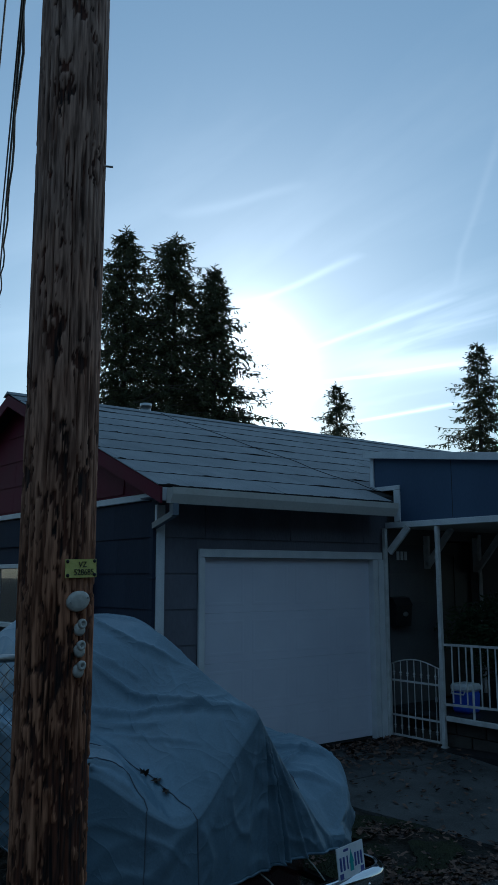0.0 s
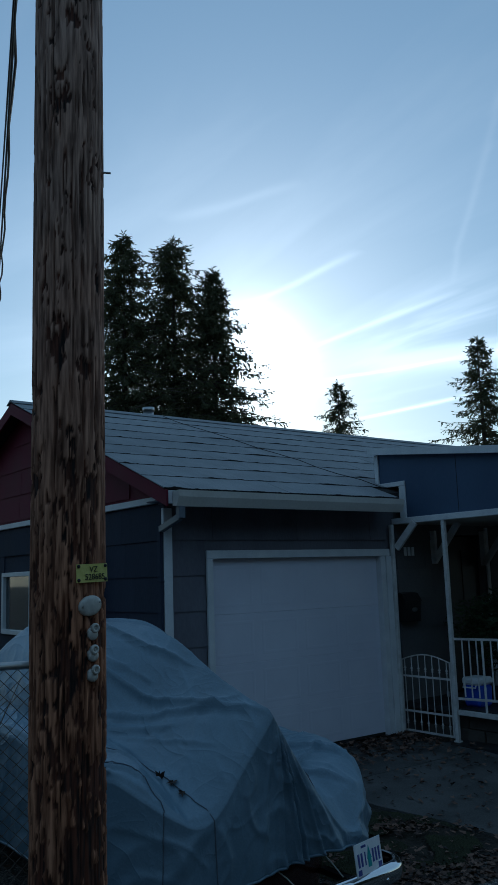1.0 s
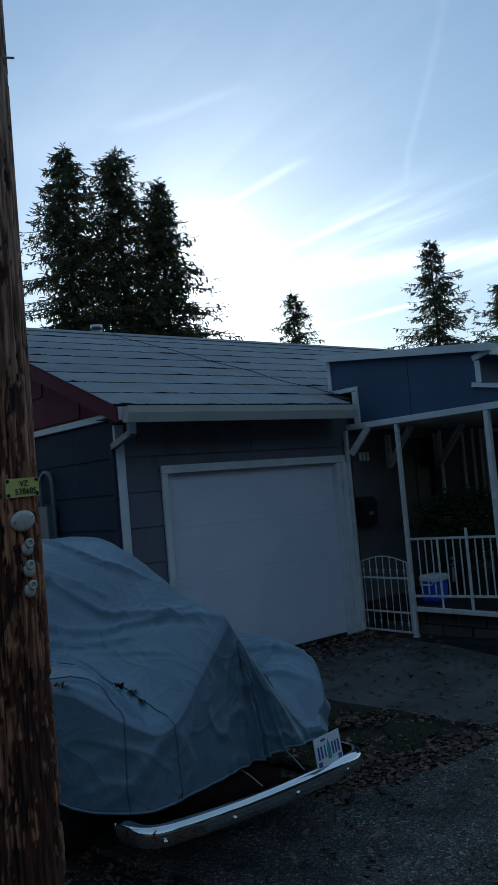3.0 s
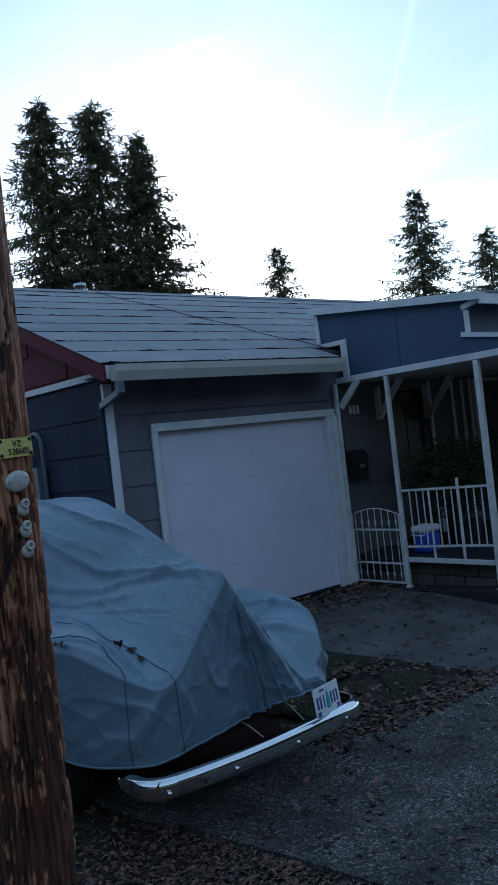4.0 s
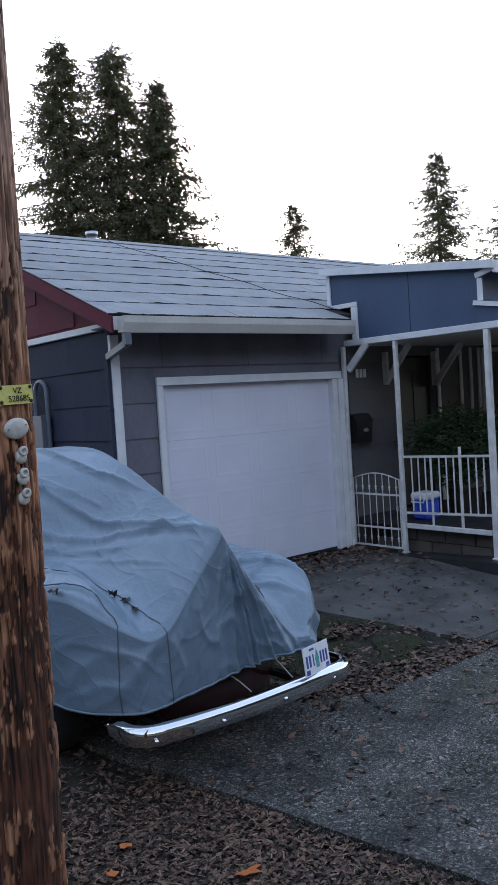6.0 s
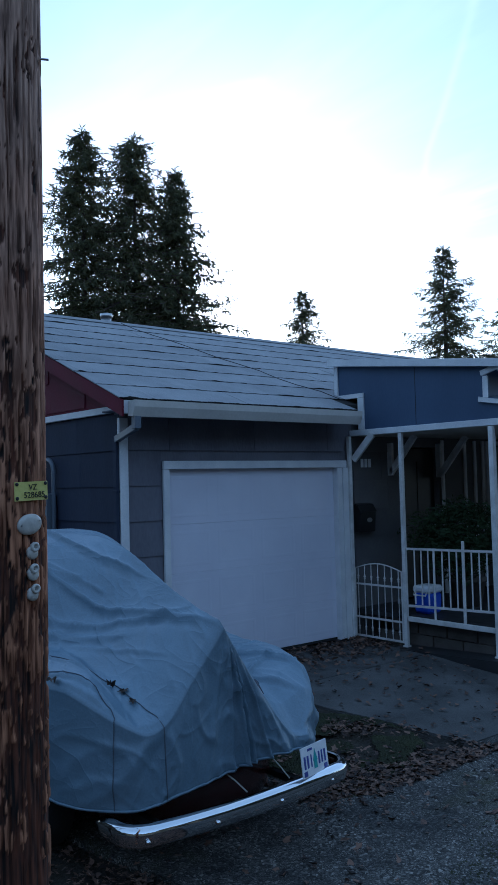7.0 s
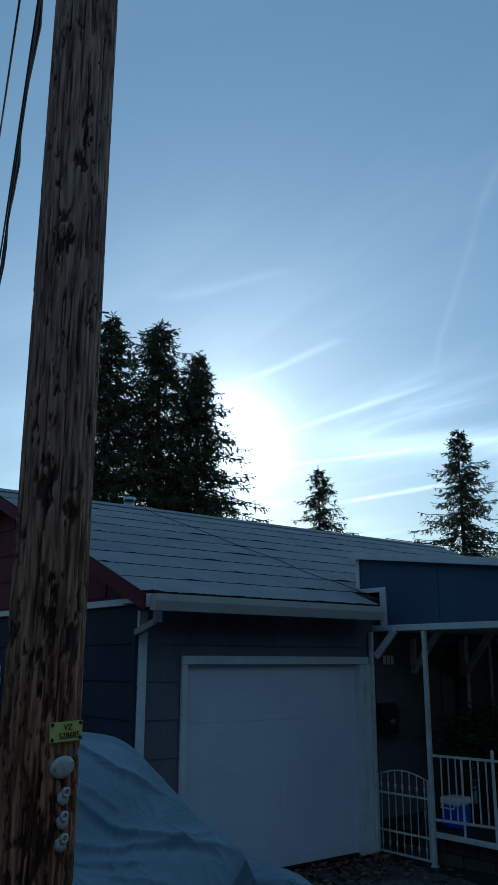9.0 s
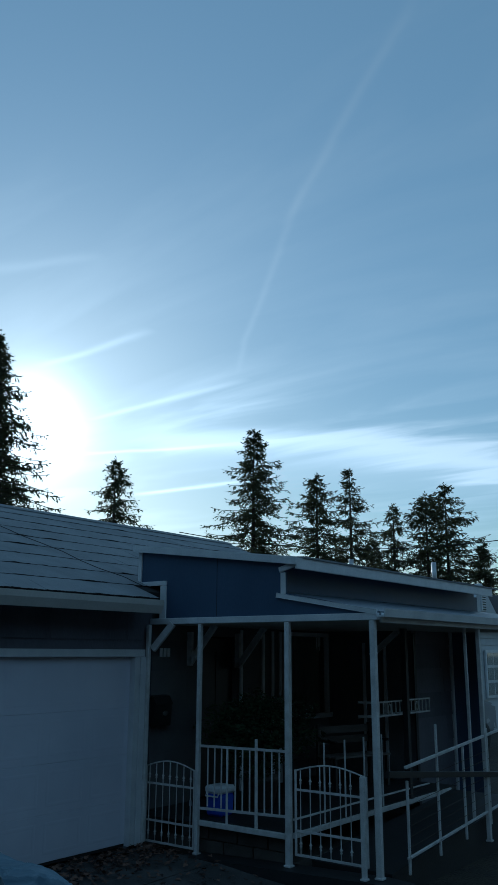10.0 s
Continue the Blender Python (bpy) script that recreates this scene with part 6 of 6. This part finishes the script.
def neighbour():
    h = thing("neighbour_house", (27, 14, 0), "white gabled neighbouring house with lap siding", "house")
    x0, x1, y0, y1 = 22.2, 34.0, 11.6, 17.0
    apex = (x0 + 1.4, 4.3)
    part("wall", box(x0, x1, y0, y1, -0.3, 2.9, bevel=0), M_SIDINGW, h, "white lap siding wall")
    for i in range(14):
        part("lap_board", prism([(y0 - 0.001, 0.05 + i * 0.2), (y0 - 0.03, 0.05 + i * 0.2), (y0 - 0.001, 0.25 + i * 0.2)], "x", x0, x1), M_SIDINGW, h)
    part("gable", prism([(x0 - 0.3, 2.9), (x0 + 3.1, 2.9), (apex[0], apex[1])], "y", y0 - 0.02, y0 + 0.2), M_SIDINGW, h)
    part("roof", prism([(y0 - 0.3, 2.9), (y0 + 2.7, 4.5), (y1 + 0.3, 2.9), (y0 + 2.7, 4.4)], "x", x0 - 0.3, x1 + 0.3), M_TAR, h, "dark shingle roof")
    v = part("vent", box(apex[0] - 0.16, apex[0] + 0.16, y0 - 0.06, y0 - 0.02, 3.45, 3.95), M_WHITE, h)
    for i in range(6):
        part("louvre", box(apex[0] - 0.12, apex[0] + 0.12, y0 - 0.075, y0 - 0.062, 3.49 + i * 0.075, 3.52 + i * 0.075), M_TAR, v)
    for wx in (x0 + 1.2, x0 + 5.4):
        w = part("window", box(wx, wx + 1.7, y0 - 0.09, y0 - 0.03, 0.9, 2.3), M_WHITE, h, "white window with small panes")
        for i in range(3):
            for j in range(3):
                part("pane", box(wx + 0.1 + i * 0.52, wx + 0.54 + i * 0.52, y0 - 0.1, y0 - 0.092, 0.98 + j * 0.44, 1.34 + j * 0.44, bevel=0), M_GLASS, w)


neighbour()


def parked_car():
    c = thing("parked_car", (17.4, 10.6, -0.05), "silver hatchback parked beside the neighbouring house", "car")
    x0, x1, y0, y1 = 15.4, 19.5, 9.75, 11.45
    prof = [(x0, 0.34), (x1, 0.34), (x1, 0.99), (x1 - 0.9, 1.14), (x0 + 0.5, 1.19), (x0, 1.04)]
    bm = prism(prof, "y", y0, y1)
    bmesh.ops.bevel(bm, geom=list(bm.edges), offset=0.08, segments=2, affect="EDGES")
    part("body", bm, M_CARPAINT, c)
    bm = prism([(x0 + 0.25, 1.16), (x1 - 1.2, 1.16), (x1 - 1.8, 1.64), (x0 + 1.4, 1.72), (x0 + 0.7, 1.60)], "y", y0 + 0.12, y1 - 0.12)
    bmesh.ops.bevel(bm, geom=list(bm.edges), offset=0.06, segments=2, affect="EDGES")
    cab = part("cabin", bm, M_CARPAINT, c)
    part("side_window", prism([(x0 + 0.55, 1.22), (x1 - 1.45, 1.22), (x1 - 1.9, 1.57), (x0 + 1.4, 1.64), (x0 + 0.85, 1.54)], "y", y0 + 0.105, y0 + 0.118), M_INK, cab, "dark car glass")
    for x in (x0 + 0.8, x1 - 0.8):
        part("wheel", lathe((x, y0 - 0.01, 0.27), (x, y0 + 0.2, 0.27), ((0, 0.18), (0.05, 0.31), (0.95, 0.31), (1, 0.2)), 24), M_TYRE, c, smooth=True)


parked_car()

# ---- fallen leaves ----


def leaf_blade(c, a, tilt, size, r, verts, faces):
    """One curled, lobed leaf, lying at c."""
    n = 10
    rot = Matrix.Rotation(a, 3, "Z") @ Matrix.Rotation(tilt[0], 3, "X") @ Matrix.Rotation(tilt[1], 3, "Y")
    k = len(verts)
    verts.append(c + rot @ Vector((0, 0, 0)))
    curl = r.uniform(-0.2, 0.55)
    for i in range(n):
        ang = math.tau * i / n
        rad = size * (0.5 if i % 2 else 0.32) * r.uniform(0.5, 1.35)
        verts.append(c + rot @ Vector((math.cos(ang) * rad * 1.25, math.sin(ang) * rad * 0.8, curl * rad * abs(math.sin(ang)))))
    for i in range(n):
        faces.append((k, k + 1 + i, k + 1 + (i + 1) % n))


def leaf_litter(name, label, count, place, size, seed, mat=M_LEAF, lift=0.012):
    r = random.Random(seed)
    verts, faces = [], []
    made = 0
    while made < count:
        p = place(r)
        if p is None:
            continue
        made += 1
        x, y = p
        c = Vector((x, y, ground_z(x, y) + lift + r.uniform(0, 0.014)))
        leaf_blade(c, r.uniform(0, math.tau), (r.gauss(0, 0.28), r.gauss(0, 0.28)), size * r.uniform(0.5, 1.35), r, verts, faces)
    return tagged(from_arrays(name, verts, faces, mat), label, "leaves", kind="stuff")


def verge(r):
    y = r.uniform(2.2, 6.3)
    x = r.uniform(-1.6, lane(y, 0) - 0.02)
    thin = smooth01(2.2, 3.3, y + 0.5 * noise.noise((x * 1.5, y * 1.5, 2))) * smooth01(-1.6, -0.7, x + 0.4 * noise.noise((x * 1.5, y * 1.5, 6)))
    return (x, y) if r.random() < thin * (0.2 + 0.8 * smooth01(6.0, 5.2, y)) else None


def strip(r):
    y = r.uniform(5.55, 7.5)
    x = r.uniform(2.3, lane(y, 1))
    heap = math.exp(-((y - 5.78 + 0.25 * (x - 3.0)) / 0.2) ** 2)
    return (x, y) if noise.noise((x * 2.2, y * 2.2, 4)) + heap > r.uniform(-0.1, 1.0) else None


def sparse(r):
    y = r.uniform(2.0, 7.8)
    x = r.uniform(lane(y, 0), 6.0)
    return (x, y) if noise.noise((x * 1.4, y * 1.4, 9)) > r.uniform(-0.7, 0.5) else None


def foot(r):
    y = 8.93 - abs(r.gauss(0, 0.5))
    return (r.uniform(3.3, 6.2), y)


leaf_litter("leaf_litter", "thick brown leaf litter on the verge beside the driveway", 26000, verge, 0.034, 31, lift=-0.018)
def chips():
    """Shreds of bark and leaf stalk between the leaves."""
    r = random.Random(36)
    verts, faces = [], []
    while len(faces) < 14000:
        q = verge(r)
        if q is None:
            continue
        x, y = q
        z = ground_z(x, y) - 0.002 + r.uniform(0, 0.012)
        a, long, wide = r.uniform(0, math.tau), r.uniform(0.008, 0.024), r.uniform(0.002, 0.004)
        d, e = Vector((math.cos(a), math.sin(a), r.gauss(0, 0.2))) * long, Vector((-math.sin(a), math.cos(a), r.gauss(0, 0.3))) * wide
        c, k = Vector((x, y, z)), len(verts)
        verts += [c - d - e, c + d - e * 0.6, c + d * 1.1 + e, c - d * 0.9 + e, c + Vector((0, 0, wide))]
        faces += [(k, k + 1, k + 4), (k + 1, k + 2, k + 4), (k + 2, k + 3, k + 4), (k + 3, k, k + 4)]
    tagged(from_arrays("bark_chips", verts, faces, M_CHIP), "brown bark chips and stalks among the litter", "bark chips", kind="stuff")


chips()
leaf_litter("leaf_litter", "brown leaves heaped along the driveway edge", 1900, strip, 0.052, 32)
leaf_litter("leaf_litter", "dry leaves scattered over the driveway", 1500, sparse, 0.05, 33)
leaf_litter("leaf_litter", "dead leaves blown against the garage", 1100, foot, 0.065, 34)
for i, (x, y, s) in enumerate(((0.82, 4.6, 0.12), (0.33, 5.0, 0.08), (0.5, 5.15, 0.07))):
    r = random.Random(50 + i)
    v, f = [], []
    leaf_blade(Vector((x, y, ground_z(x, y) + 0.02)), r.uniform(0, 6), (0.1, 0.1), s, r, v, f)
    tagged(from_arrays("fallen_leaf", v, f, M_LEAFGOLD), "single bright orange fallen leaf on the litter", "leaf", "orange leaves")
for i, (x, y) in enumerate(((0.94, 5.87), (0.98, 5.8), (0.97, 5.72), (0.61, 5.96))):
    r = random.Random(70 + i)
    v, f = [], []
    for k in range(3):
        leaf_blade(Vector((x + r.gauss(0, 0.012), y + r.gauss(0, 0.012), cover_top(x, y) + ripples(x, y) + 0.02)), r.uniform(0, 6), (r.gauss(0, 0.5), r.gauss(0, 0.5)), 0.05, r, v, f)
    tagged(from_arrays("leaf_clump", v, f, M_LEAFDARK), "small clump of dead leaves on the car cover", "leaves", "leaves on the cover")

# moss along the driveway's edge
def moss(name, label, spots, seed):
    r = random.Random(seed)
    verts, faces = [], []
    for cx, cy, rx, ry, n in spots:
        for _ in range(n):
            a, q = r.uniform(0, math.tau), math.sqrt(r.random())
            x, y = cx + rx * q * math.cos(a), cy + ry * q * math.sin(a)
            if noise.noise((x * 3, y * 3, 8)) < -0.1:
                continue
            z = ground_z(x, y) + 0.006
            k = len(verts)
            s = r.uniform(0.005, 0.015)
            verts += [Vector((x - s, y - s, z)), Vector((x + s, y - s * 0.7, z)), Vector((x + s * 0.6, y + s, z)), Vector((x - s * 0.8, y + s * 0.8, z)), Vector((x, y, z + s * r.uniform(0.5, 1.0)))]
            faces += [(k, k + 1, k + 4), (k + 1, k + 2, k + 4), (k + 2, k + 3, k + 4), (k + 3, k, k + 4)]
    return tagged(from_arrays(name, verts, faces, M_MOSS), label, "moss", kind="stuff")


moss("moss_patch", "dark green moss and dirt on the driveway", [(3.2, 6.45, 0.8, 0.75, 15000), (2.75, 5.85, 0.3, 0.2, 3500), (2.6, 4.5, 0.5, 0.18, 900), (3.1, 4.7, 0.4, 0.2, 700)], 41)
